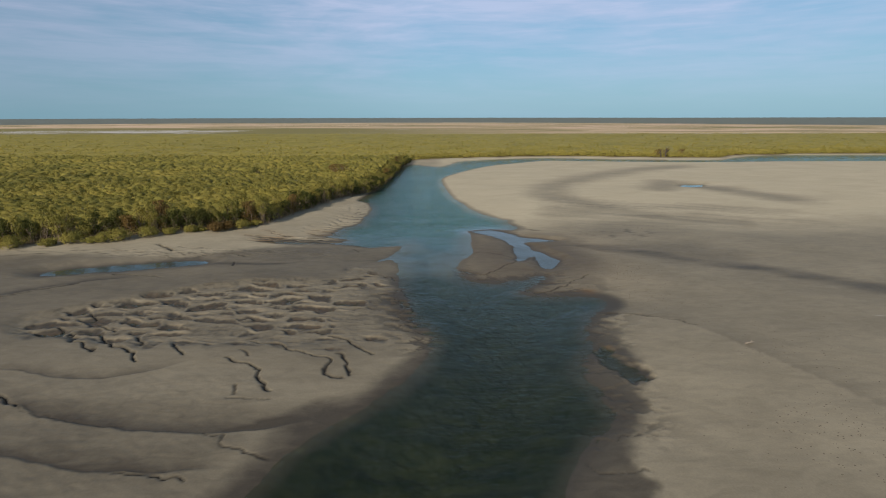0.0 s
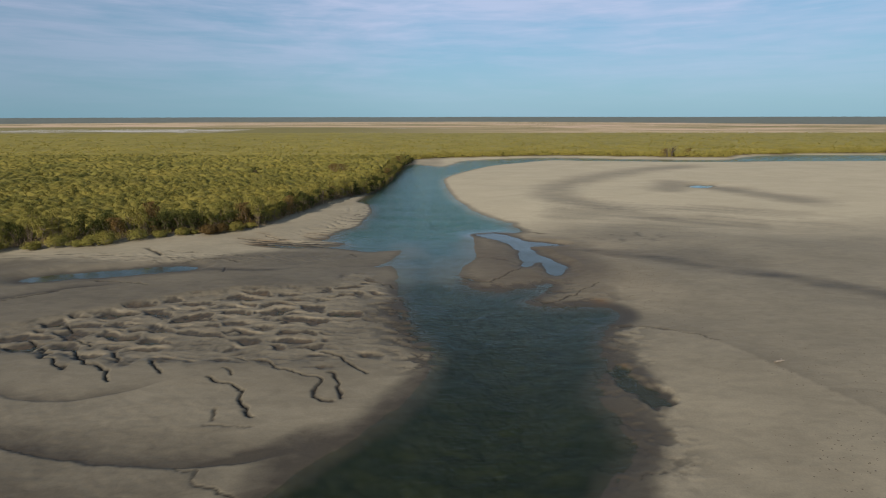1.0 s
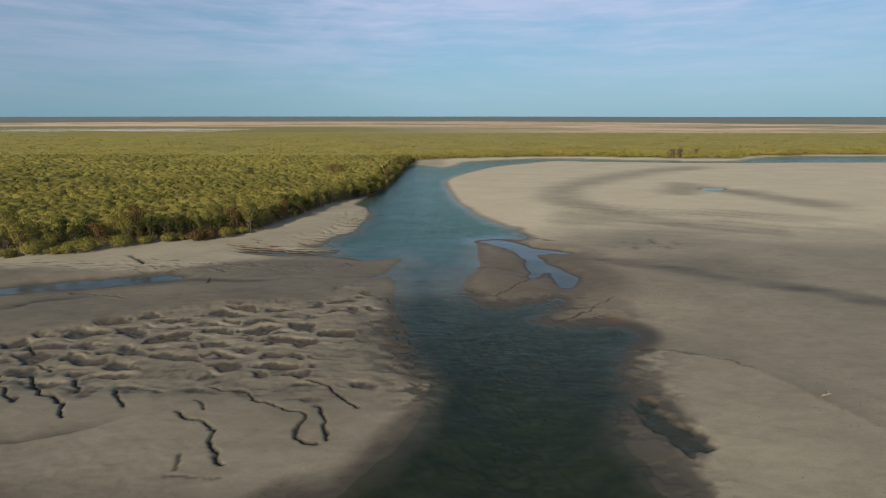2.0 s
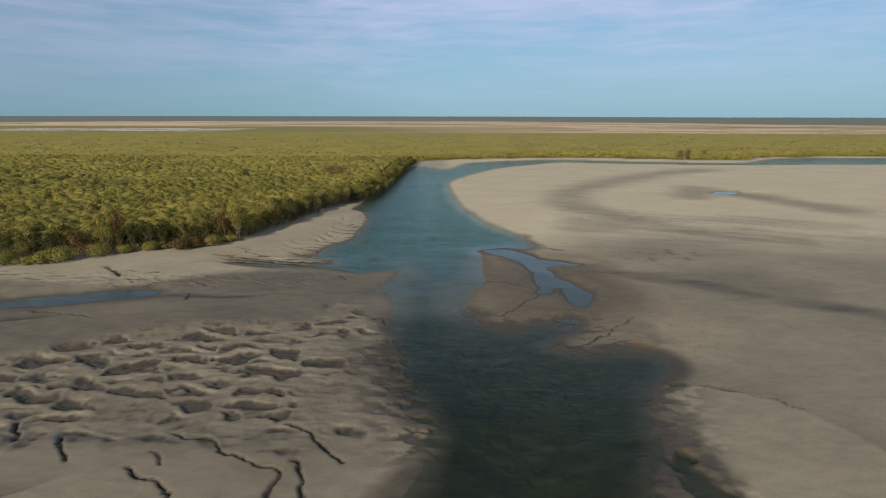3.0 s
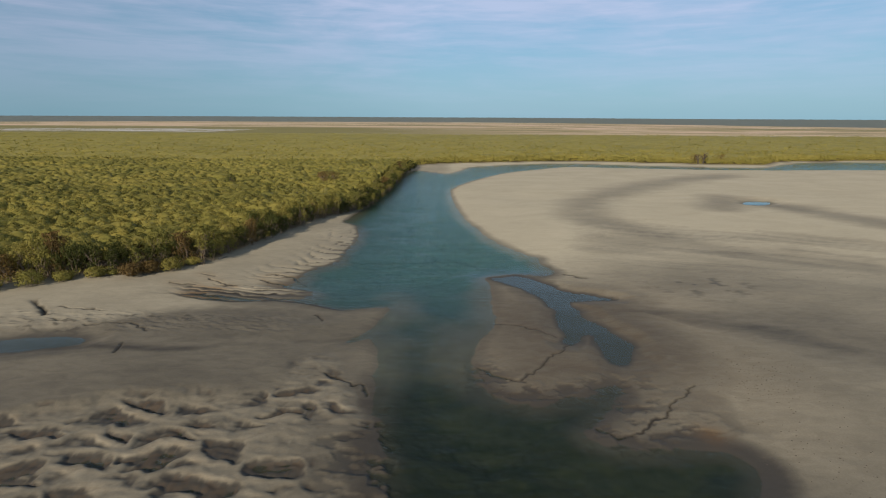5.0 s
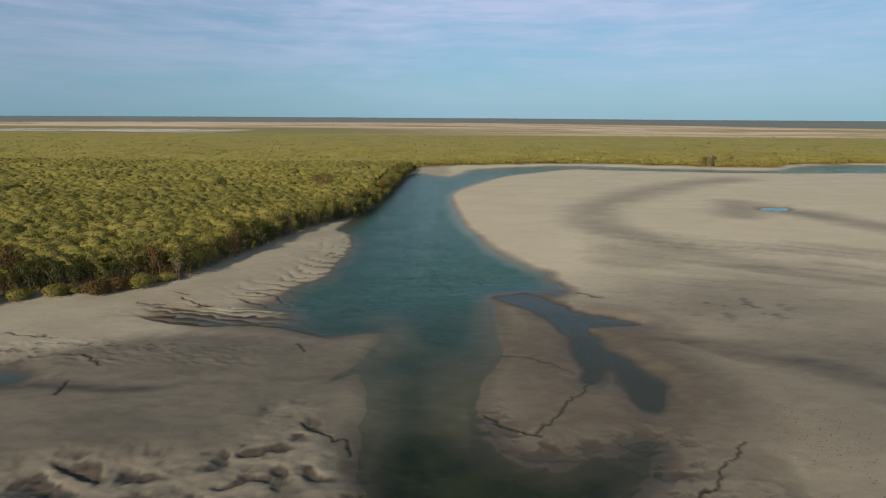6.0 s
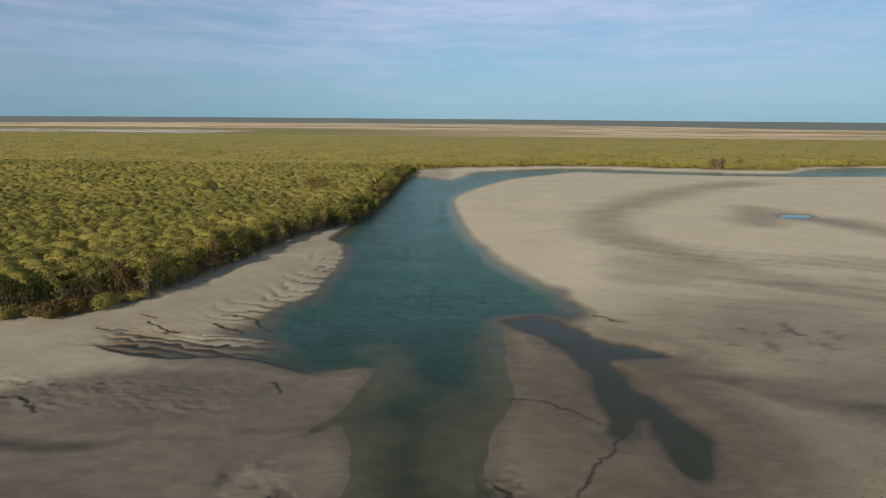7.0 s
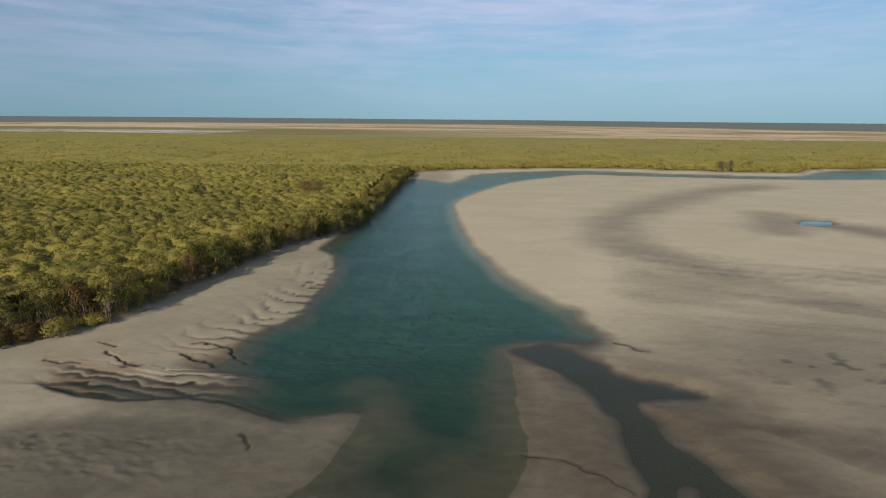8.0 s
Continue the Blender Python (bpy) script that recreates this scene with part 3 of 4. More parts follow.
    rust = np.maximum(rust, mask * np.maximum(0.10 * lip, 0.30 * smooth(0.9, 1.1, hollow)))
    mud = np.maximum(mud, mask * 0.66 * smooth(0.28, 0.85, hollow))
    rust = np.maximum(rust, 0.45 * np.exp(-(((x - 25.6) / 1.8) ** 2 + ((y - 82.5) / 1.5) ** 2)) + 0.22 * np.exp(-(((x - 21.9) / 0.7) ** 2 + ((y - 61.6) / 0.4) ** 2)))
    # scallops of the undercut inlet head
    head = np.exp(-(((x + 35.5) / 12.5) ** 6 + ((y - 119.6 + 0.10 * (x + 36)) / 3.6) ** 6))
    head = head * smooth(-0.2, 0.5, y - np.interp(x, *np.array(INLET_EDGE).T))
    bend = fbm(x / 3.4, y / 2.6, 86, 3) - 0.5
    level = (y - 116.0 + 0.20 * (x + 36)) / 1.6 + 2.4 * (fbm(x / 6.5, y / 3.5, 87, 3, 0.55) - 0.5) + 1.1 * bend
    step, part = np.floor(level), np.mod(level, 1.0)
    z = z * (1 - head) + head * np.clip(0.02 + 0.115 * (step + smooth(0.90, 1.0, part)) - 0.07 * part - 0.10 * smooth(-44, -28, x), -0.12, 0.75)
    # scarp feet: undercut shade put into the colour, with wet mud
    cut_wet_shade = np.maximum(cut_wet_shade, 0.92 * head * smooth(0.66, 0.84, part) * smooth(1.0, 0.94, part) * smooth(0.40, 0.55, fbm(x / 3.5, y / 1.6, 88, 2)))
    mud = np.maximum(mud, 0.85 * head * smooth(0.30, 0.55, part) * smooth(4.2, 2.2, level))
    rust = np.maximum(rust, 0.62 * head * smooth(0.75, 0.0, part) * smooth(0.40, 0.65, fbm(x / 5 + 3, y / 2.5, 89, 2)) * smooth(-27, -32, x))
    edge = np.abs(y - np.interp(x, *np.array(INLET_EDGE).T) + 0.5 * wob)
    # tongue edge drawn dark, as its north face in shade
    cut_wet_shade = np.maximum(cut_wet_shade, 0.75 * smooth(0.55, 0.15, edge) * smooth(-47, -45, x) * smooth(-13, -20, x))
    # scalloped west bank of the lagoon
    bank = np.exp(-((sd + 4) / 4.5) ** 2) * smooth(124, 132, y) * smooth(175, 160, y) * smooth(0, -10, x)
    lobe = np.abs(2 * np.mod((y + 0.35 * x) / 3.1 + 2.2 * fbm(x / 7.0, y / 5.0, 91, 3), 1.0) - 1)
    z += bank * 0.46 * (np.sqrt(np.clip(1 - lobe ** 2, 0, 1)) - 0.62)
    mud = np.maximum(mud, 0.55 * bank * smooth(0.86, 0.98, lobe))
    veg = np.full(x.shape, 60.0)
    veg = distance(x, y, TREELINE, False, 60.0)
    within = inside(x, y, VEG)
    veg = np.where(within, veg, -veg)
    z = z + 0.35 * smooth(-4, 3, veg)
    r = np.hypot(x, y)
    edge = 2560 - 520 * smooth(-200, 1500, x) + 90 * (fbm(x / 700, y / 700, 7, 3) - 0.5)
    woods = smooth(0, 40, r - edge)
    hill = smooth(2700, 4100, r)
    z = z + woods * 1.0 + hill * (19 + 5 * (fbm(x / 900, y / 2500, 9, 3) - 0.5)) - 70 * smooth(4150, 4800, r)
    damp = np.maximum(smooth(0.04, 1.0, (0.22 + 0.33 * smooth(145, 115, y) - z) / (0.18 + 0.31 * smooth(145, 115, y))) * (0.95 - 0.12 * smooth(88, 96, y) - 0.25 * smooth(135, 150, y) * (x > -5)), (0.60 * smooth(164, 108, y) - 0.08 * smooth(70, 54, y)) * smooth(-6, 4, x) + smooth(4, -6, x) * (0.37 + (0.40 - 0.15 * smooth(68, 54, y)) * smooth(4.0, -1.5, y - 103.5 - 9 * smooth(-58, -35, x) - 3 * wob)))
    damp = np.maximum(damp, damp_swale * np.where((x > 26) & (y < 130), smooth(-0.9, 1.3, 0.72 * (y - np.interp(x, *np.array(SWALE_EDGE).T))), 1.0))
    tidal = np.exp(-(((x - 19) / 21) ** 4 + ((y - 106) / 24) ** 4))
    damp = np.maximum(damp, 0.87 * tidal)
    rust = np.maximum(rust, 0.09 * tidal)
    over = 0.72 * (y - np.interp(x, *np.array(SWALE_EDGE).T)) + 2.2 * (fbm(x / 9, y / 9, 39, 2) - 0.5)
    dark = np.where(x > 26, 0.30 + 0.70 * smooth(-0.9, 1.3, over), 1.0)
    damp = np.maximum(damp, 0.74 * np.exp(-(((x - 52) / 38) ** 2 + ((y - 106) / 25) ** 2)) * dark)
    over = 0.8 * (y - np.interp(x, *np.array(SLOPE_EDGE).T)) + 0.8 * wob
    damp = damp + 0.13 * np.where(x > 20, smooth(-0.3, 0.4, over) * np.exp(-np.maximum(over, 0) / 7.0), 0) * smooth(34, 24, np.abs(y - 66))
    over = np.interp(y, *np.array(MUD_EDGE).T) - x + 2.6 * wob
    damp = np.maximum(damp, (0.74 + 0.16 * smooth(70, 60, y)) * smooth(-3.0, 1.6, over + 2.4 * wob) * smooth(108, 96, y) * smooth(2, 8, x) * smooth(16, 30, y))
    damp = np.maximum(damp, 0.62 * np.exp(-(((x - 48) / 42) ** 2 + ((y - 124) / 20) ** 2)))
    damp = np.maximum(damp, 0.50 * smooth(-5, -16, x) * smooth(88, 94, y) * smooth(112, 106, y))
    damp = np.maximum(damp, 0.55 * np.exp(-(((x + 14) / 10) ** 2 + ((y - 95) / 9) ** 2)))
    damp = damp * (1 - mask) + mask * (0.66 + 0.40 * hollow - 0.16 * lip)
    damp = np.maximum(damp, 0.72 * smooth(-6, -22, x) * smooth(60, 46, y))
    damp = np.maximum(damp, 0.95 * crumble * (x < 2))
    damp = np.maximum(damp, 0.80 * np.exp(-(((x + 32) / 18) ** 4 + ((y - 101.8 - 0.18 * (x + 32)) / 2.6) ** 4)))
    damp = damp + 0.26 * ledge * (1 - mask)
    along_flat, across = 0.94 * x - 0.34 * y, 0.34 * x + 0.94 * y + 4.0 * (fbm(x / 25, y / 25, 131, 2) - 0.5)
    lines = smooth(0.50, 0.62, fbm(along_flat / 30, across / 1.9, 133, 4, 0.6))
    damp = damp + 0.17 * lines * np.exp(-(((x - 72) / 42) ** 4 + ((y - 156) / 24) ** 4))
    damp = damp + 0.30 * smooth(0.66, 0.74, fbm(x / 2.2, y / 1.6, 135, 2)) * np.exp(-(((x - 46) / 9) ** 2 + ((y - 124) / 6) ** 2))
    damp = damp * smooth(6, -1, veg)
    far_y = y + 60 * (fbm(x / 260, y / 160, 15, 4) - 0.5)
    flats = smooth(780, 900, far_y) * smooth(30, 60, veg)
    pan_left = np.exp(-(((y - 1010) / 115) ** 4)) * (0.75 + 0.5 * fbm(x / 120, y / 22, 18, 3)) * smooth(-390, -440, x + 60 * (fbm(x / 90, y / 50, 16, 2) - 0.5))
    pan_mid = np.exp(-(((y - 1180) / 40) ** 2)) * smooth(-200, -150, x) * smooth(60, 0, x)
    pan_right = np.exp(-(((y - 860) / 30) ** 2)) * smooth(160, 260, x) * 0.8
    pan_far = 0.55 * np.exp(-(((y - 700) / 40) ** 2)) * smooth(-50, 20, x) * smooth(420, 200, x)
    pan = 0.62 * np.maximum(np.maximum(pan_left, pan_mid), np.maximum(pan_right, pan_far))
    # light lost in deep water, put into the bed colour by depth
    silt_and_depth = smooth(0.02, 0.50, -z) * (np.abs(x) < 600) * (y < 420)
    # the leaf brown runs out past the treeline as painted shade
    return z, dict(damp=damp, silt_and_depth=silt_and_depth, litter_and_shade=smooth(-3.2, 0.5, veg + 2.0 * wob) * (1 - flats), flats=flats, woods=woods, pan=pan,
                   rust=rust, mud=mud, gully_wet_shade=cut_wet_shade, grass=smooth(1380, 1240, far_y + 120 * (fbm(x / 400, y / 120, 19, 3) - 0.5)) * smooth(500, -300, x), north=smooth(86, 140, y)), veg


def mesh_of(name, verts, faces, mat, shade=False):
    """A mesh from arrays: verts n x 3, faces m x k."""
    me = bpy.data.meshes.new(name)
    verts, faces = np.asarray(verts, np.float32), np.asarray(faces, np.int32)
    m, k = faces.shape
    me.vertices.add(len(verts))
    me.vertices.foreach_set("co", verts.ravel())
    me.loops.add(m * k)
    me.loops.foreach_set("vertex_index", faces.ravel())
    me.polygons.add(m)
    me.polygons.foreach_set("loop_start", np.arange(m, dtype=np.int32) * k)
    if shade:
        me.polygons.foreach_set("use_smooth", np.ones(m, bool))
    me.update(calc_edges=True)
    me.materials.append(mat)
    return me


def spread(start, step, grow, end):
    out, at = [], start
    while at < end:
        step *= grow
        at += step
        out.append(at)
    return np.array(out)


def sheet_grid(xs, ys):
    gx, gy = np.meshgrid(xs, ys)
    nx, ny = len(xs), len(ys)
    k = (np.arange(ny - 1)[:, None] * nx + np.arange(nx - 1)[None]).ravel()
    return gx.ravel(), gy.ravel(), np.stack([k, k + 1, k + nx + 1, k + nx], 1)


# ---- ground and water ----
def build_ground():
    xs = np.concatenate([-spread(60, 0.16, 1.05, 4900)[::-1], np.arange(-60, 30, 0.175), spread(30, 0.175, 1.035, 4900)])
    ys = np.concatenate([np.arange(-120, 32, 4.0), np.arange(32, 128, 0.175), spread(128, 0.18, 1.03, 4900)])
    x, y, faces = sheet_grid(xs, ys)
    z, cover, _ = terrain(x, y)
    me = mesh_of("ground", np.stack([x, y, z], 1), faces, GROUND, True)
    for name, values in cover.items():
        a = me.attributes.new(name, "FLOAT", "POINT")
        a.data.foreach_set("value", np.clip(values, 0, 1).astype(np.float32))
    ob = new("ground", me)
    tagged(ob, "tidal flat of pale sand, damp mud and far salt plains", "ground", kind="structure")
    return ob


def build_water():
    xs = np.concatenate([np.arange(-110, 60, 1.0), np.arange(60, 130, 2.0), np.linspace(130, 640, 40)])
    ys = np.concatenate([np.linspace(-60, 80, 14), np.arange(82, 136, 1.0), np.linspace(136, 430, 60)])
    x, y, faces = sheet_grid(xs, ys)
    me = mesh_of("water", np.stack([x, y, 0 * x], 1), faces, WATER)
    # sheltered, still water over the narrows, and in the side pools
    wob = 10 * (fbm(x / 9, y / 9, 141, 3) - 0.5)
    calm = 0.45 * smooth(88, 98, y + wob) * smooth(138, 118, y + wob)
    for pool in (PUDDLE, SLOUGH, POND):
        calm = np.maximum(calm, smooth(-6, -2, signed(x, y, pool, 12.0)))
    a = me.attributes.new("calm", "FLOAT", "POINT")
    a.data.foreach_set("value", calm.astype(np.float32))
    ob = new("water", me)
    tagged(ob, "still dark green and blue tidal creek water", "water", kind="structure")


build_ground()
build_water()


# ---- mangroves ----
rng = np.random.default_rng(4)


def leaf_quads(centres, normals, size):
    """Small leaf sprays: a diamond at each centre, facing roughly along its normal; and the crown's own direction there."""
    n = len(centres)
    nrm = normals + rng.normal(0, 0.45, (n, 3))
    nrm /= np.linalg.norm(nrm, axis=1)[:, None]
    t = np.cross(nrm, rng.normal(0, 1, (n, 3)))
    t /= np.linalg.norm(t, axis=1)[:, None] + 1e-9
    b = np.cross(nrm, t)
    s = np.asarray(size)[:, None] if np.ndim(size) else size
    long, wide = s * rng.uniform(0.7, 1.3, (n, 1)), s * rng.uniform(0.35, 0.75, (n, 1))
    v = np.stack([centres - t * long, centres - b * wide, centres + t * long, centres + b * wide], 1)
    soft = normals + 0.45 * nrm + (0, 0, 0.15)
    soft /= np.linalg.norm(soft, axis=1)[:, None]
    return v.reshape(-1, 3), np.arange(4 * n).reshape(n, 4), np.repeat(soft, 4, 0)


def leaf_mesh(name, pieces, mat):
    """One mesh of many leaf sprays, shaded along the crowns' curve."""
    v, f = joined([p[:2] for p in pieces])
    me = mesh_of(name, v, f, mat, True)
    me.normals_split_custom_set_from_vertices(np.vstack([p[2] for p in pieces]))
    return me


def crown_points(centre, radii, count, low=-0.35, lumps=7):
    """Places over the skin of a lumpy crown, with their outward directions."""
    knob = rng.normal(0, 1, (lumps, 3))
    knob[:, 2] = np.abs(knob[:, 2]) * 0.8
    knob /= np.linalg.norm(knob, axis=1)[:, None]
    d = rng.normal(0, 1, (count * 3, 3))
    d /= np.linalg.norm(d, axis=1)[:, None]
    d = d[d[:, 2] > low][:count]
    near = (d @ knob.T).max(1)
    far = 0.62 + 0.42 * np.clip((near - 0.55) / 0.45, 0, 1) ** 0.7
    far *= rng.uniform(0.82, 1.05, len(d))
    return np.asarray(centre) + d * np.asarray(radii) * far[:, None], d


def tube(points, radii, sides=6):
    """A tapered round limb along points."""
    pts = np.asarray(points, float)
    verts, faces = [], []
    for k, (p, r) in enumerate(zip(pts, radii)):
        ahead = pts[min(k + 1, len(pts) - 1)] - pts[max(k - 1, 0)]
        ahead /= np.linalg.norm(ahead) + 1e-9
        u = np.cross(ahead, (0.31, 0.83, 0.46))
        u /= np.linalg.norm(u)
        w = np.cross(ahead, u)
        for a in np.arange(sides) * 2 * np.pi / sides:
            verts.append(p + r * (np.cos(a) * u + np.sin(a) * w))
    for k in range(len(pts) - 1):
        for s in range(sides):
            a, b = k * sides + s, k * sides + (s + 1) % sides
            faces.append((a, b, b + sides, a + sides))
    return np.array(verts), np.array(faces)


def joined(pieces):
    verts, faces, at = [], [], 0
    for v, f in pieces:
        verts.append(v)
        faces.append(f + at)
        at += len(v)
    return np.vstack(verts), np.vstack(faces)


def limbs(height, stems, lean, thick):
    """Several leaning stems that fork towards the crown; the tips of the forks too."""
    pieces, tips = [], []
    for s in range(stems):
        a = rng.uniform(0, 2 * np.pi)
        out = np.array([np.cos(a), np.sin(a), 0]) * lean * rng.uniform(0.4, 1.0)
        base = np.array([np.cos(a), np.sin(a), 0]) * rng.uniform(0.05, 0.45)
        top = base + out + np.array([0, 0, height * rng.uniform(0.6, 0.8)])
        bend = rng.normal(0, 0.16, (5, 3)) * [1, 1, 0.2]
        way = [base + (top - base) * k / 4 + bend[k] * (k > 0) for k in range(5)]
        way[0][2] = -0.15
        r = thick * rng.uniform(0.7, 1.1)
        pieces.append(tube(way, np.linspace(r, r * 0.4, 5)))
        for f in range(3):
            start = way[2 + (f > 0)]
            b = rng.uniform(0, 2 * np.pi)
            end = start + np.array([np.cos(b) * 0.9, np.sin(b) * 0.9, height * rng.uniform(0.18, 0.4)])
            mid = (start + end) / 2 + rng.normal(0, 0.12, 3)
            pieces.append(tube([start, mid, end], [r * 0.5, r * 0.35, r * 0.14], 5))
            tips.append(end)
        tips.append(top)
    return joined(pieces), np.array(tips)


def mangrove_tree(height, spread_by, leaves, leaf, stems, label, low):
    """Mangrove: bare leaning stems below, a broken crown of leaf sprays above."""
    (v, f), tips = limbs(height, stems, spread_by * 0.45, 0.075)
    skirt = np.array([(rng.normal(0, 0.8), rng.normal(0, 0.8), height * h) for h in rng.uniform(0.10, 0.55, 11 if low < -0.3 else 7 if low < 0 else 2)])
    tips = np.vstack([tips, skirt])
    tree = new("mangrove_tree")
    trunk = new("trunk", mesh_of("trunk", v, f, BARK, True))
    trunk.parent = tree
    pieces = []
    share = max(14, leaves // len(tips))
    for tip in tips:
        size = rng.uniform(0.55, 1.0) * spread_by * 0.5
        c, d = crown_points(tip + [0, 0, 0.1], (size, size, size * 0.62), share, low, 4)
        c[:, 2] = np.minimum(c[:, 2], height * rng.uniform(0.96, 1.04))
        pieces.append(leaf_quads(c, d, rng.uniform(0.075, 0.15, len(c))))
    crown = new("crown", leaf_mesh("crown", pieces, leaf))
    crown.parent = tree
    tagged(tree, label, "tree", "mangroves along the bank")
    return tree


def along(line, step):
    """Even places on a line, with its left-hand normal."""
    seg = np.diff(line, axis=0)
    length = np.hypot(*seg.T)
    at = np.concatenate([[0], np.cumsum(length)])
    for s in np.arange(0, at[-1], step):
        k = min(np.searchsorted(at, s, "right") - 1, len(seg) - 1)
        p = line[k] + seg[k] * (s - at[k]) / length[k]
        yield p, np.array([-seg[k][1], seg[k][0]]) / length[k]


def ground_z(x, y):
    return terrain(np.array([x], float), np.array([y], float))[0][0]


def build_edge_trees():
    kinds = [
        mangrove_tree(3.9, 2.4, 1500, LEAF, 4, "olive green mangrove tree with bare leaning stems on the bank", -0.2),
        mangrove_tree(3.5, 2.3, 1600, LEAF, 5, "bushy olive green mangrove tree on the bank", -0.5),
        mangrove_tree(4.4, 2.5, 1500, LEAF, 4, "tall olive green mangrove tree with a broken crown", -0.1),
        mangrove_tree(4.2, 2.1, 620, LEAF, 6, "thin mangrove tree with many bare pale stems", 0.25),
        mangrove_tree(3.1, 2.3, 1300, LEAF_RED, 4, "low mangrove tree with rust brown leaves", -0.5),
        mangrove_tree(3.7, 2.4, 1700, LEAF_DARK_AND_SHADE, 5, "dense mangrove tree on the bank, leaves darkened as shade", -0.5),
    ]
    spots = []
    for row, (off, step) in enumerate(((0.7, 2.5), (2.7, 2.9), (5.2, 3.3))):
        for p, n in along(TREELINE, step):
            if p[0] < -118 or p[1] > 330:
                continue
            q = p + n * (off - 1.9 + 1.2 * (p[0] < -75) - 0.6 * (p[1] > 185) + rng.uniform(-0.8, 0.8)) + rng.uniform(-0.6, 0.6, 2)
            spots.append((q, row))
    pts = np.array([s[0] for s in spots])
    zs = terrain(pts[:, 0], pts[:, 1])[0]
    used = set()
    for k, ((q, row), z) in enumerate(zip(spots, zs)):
        # the front row gets most dark leaves, shade put into their colour
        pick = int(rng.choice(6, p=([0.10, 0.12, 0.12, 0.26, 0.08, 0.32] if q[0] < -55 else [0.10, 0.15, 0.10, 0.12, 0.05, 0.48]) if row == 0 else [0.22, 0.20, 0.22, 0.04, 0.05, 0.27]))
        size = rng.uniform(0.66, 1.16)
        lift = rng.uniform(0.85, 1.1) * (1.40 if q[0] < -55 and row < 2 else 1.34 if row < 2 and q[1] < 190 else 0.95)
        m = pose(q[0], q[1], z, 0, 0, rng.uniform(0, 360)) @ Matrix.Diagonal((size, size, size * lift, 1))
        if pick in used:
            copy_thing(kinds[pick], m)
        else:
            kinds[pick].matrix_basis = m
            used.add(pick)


def build_bushes():
    """Low round shrubs on the sand in front of the trees."""
    def bush(height, wide, leaf, label):
        top = new("mangrove_bush")
        (v, f), tips = limbs(height, 4, wide * 0.5, 0.04)
        stem = new("trunk", mesh_of("trunk", v, f, BARK, True))
        stem.parent = top
        pieces = []
        for tip in tips:
            c, d = crown_points(tip * [0.8, 0.8, 0.75], (wide * 0.34, wide * 0.34, height * 0.34), 70, -0.8, 4)
            c[:, 2] = np.maximum(c[:, 2], 0.05)
            pieces.append(leaf_quads(c, d, rng.uniform(0.07, 0.14, len(c))))
        for size, count in ((0.62, 900), (0.45, 500)):
            c, d = crown_points((0, 0, height * 0.35), (wide * size, wide * size, height * size), count, -0.4, 9)
            c[:, 2] = np.maximum(c[:, 2], 0.05)
            pieces.append(leaf_quads(c, d, rng.uniform(0.07, 0.14, len(c))))
        crown = new("crown", leaf_mesh("crown", pieces, leaf))
        crown.parent = top
        return tagged(top, label, "bush", "bushes on the bank")
    kinds = [bush(1.5, 2.2, LEAF, "low olive green mangrove bush on pale sand"), bush(2.3, 3.0, LEAF, "rounded olive green mangrove bush on pale sand"),
             bush(1.0, 1.5, LEAF, "small green mangrove bush on pale sand"), bush(1.9, 2.6, LEAF_RED, "rounded rust and olive mangrove bush on pale sand")]
    placed = set()
    fixed = [(-80.8, 115.4, 1), (-78.2, 117.0, 1), (-83.4, 114.6, 0), (-73.2, 120.6, 1), (-69.4, 123.4, 0), (-65.0, 125.4, 0), (-62.9, 126.6, 2), (-60.2, 128.2, 2), (-56.6, 128.6, 3),
             (-53.6, 130.0, 1), (-59.0, 126.6, 3), (-51.4, 133.4, 0), (-87.6, 114.2, 1), (-91.5, 112, 0), (-98, 109.6, 1), (-45, 158.6, 2), (-104, 107.8, 0)]
    for x, y, pick in fixed:
        m = pose(x, y, ground_z(x, y), 0, 0, rng.uniform(0, 360))
        size = rng.uniform(0.95, 1.25)
        m = m @ Matrix.Diagonal((size, size, size, 1))
        if pick in placed:
            copy_thing(kinds[pick], m)
        else:
            kinds[pick].matrix_basis = m
            placed.add(pick)


def build_stems():
    """Thicket of thin bare stems at the foot of the mangroves."""
    pieces = []
    for p, n in along(TREELINE, 0.26):
        if p[0] < -112 or p[1] > 200:
            continue
        if rng.uniform() < (0.6 if p[0] > -52 else 0.35):
            continue
        q = p + n * rng.uniform(-1.2, 2.4)
        tall = rng.uniform(1.4, 3.0) + 0.6 * (p[0] < -55)
        tilt = rng.normal(0, 0.36, 2) * tall + n * rng.uniform(0.2, 1.2)
        mid = rng.normal(0, 0.1, 2)
        r = rng.uniform(0.03, 0.075)
        way = [(q[0], q[1], 0.6), (q[0] + tilt[0] / 2 + mid[0], q[1] + tilt[1] / 2 + mid[1], 0.9 + tall / 2), (q[0] + tilt[0], q[1] + tilt[1], 0.9 + tall)]
        pieces.append(tube(way, [r, r * 0.8, r * 0.35], 4))
    v, f = joined(pieces)
    ob = new("mangrove_stems", mesh_of("mangrove_stems", v, f, BARK, True))
    tagged(ob, "thicket of thin pale brown mangrove stems", "stems", kind="stuff")


def scatter(x0, x1, y0, y1, step, jitter=0.45):
    gx, gy = np.meshgrid(np.arange(x0, x1, step), np.arange(y0, y1, step))
    x = gx.ravel() + rng.uniform(-jitter, jitter, gx.size) * step
    y = gy.ravel() + rng.uniform(-jitter, jitter, gx.size) * step
    return x, y


def veg_depth(x, y):
    d = distance(x, y, TREELINE, False, 60.0)
    return np.where(inside(x, y, VEG), d, -d)


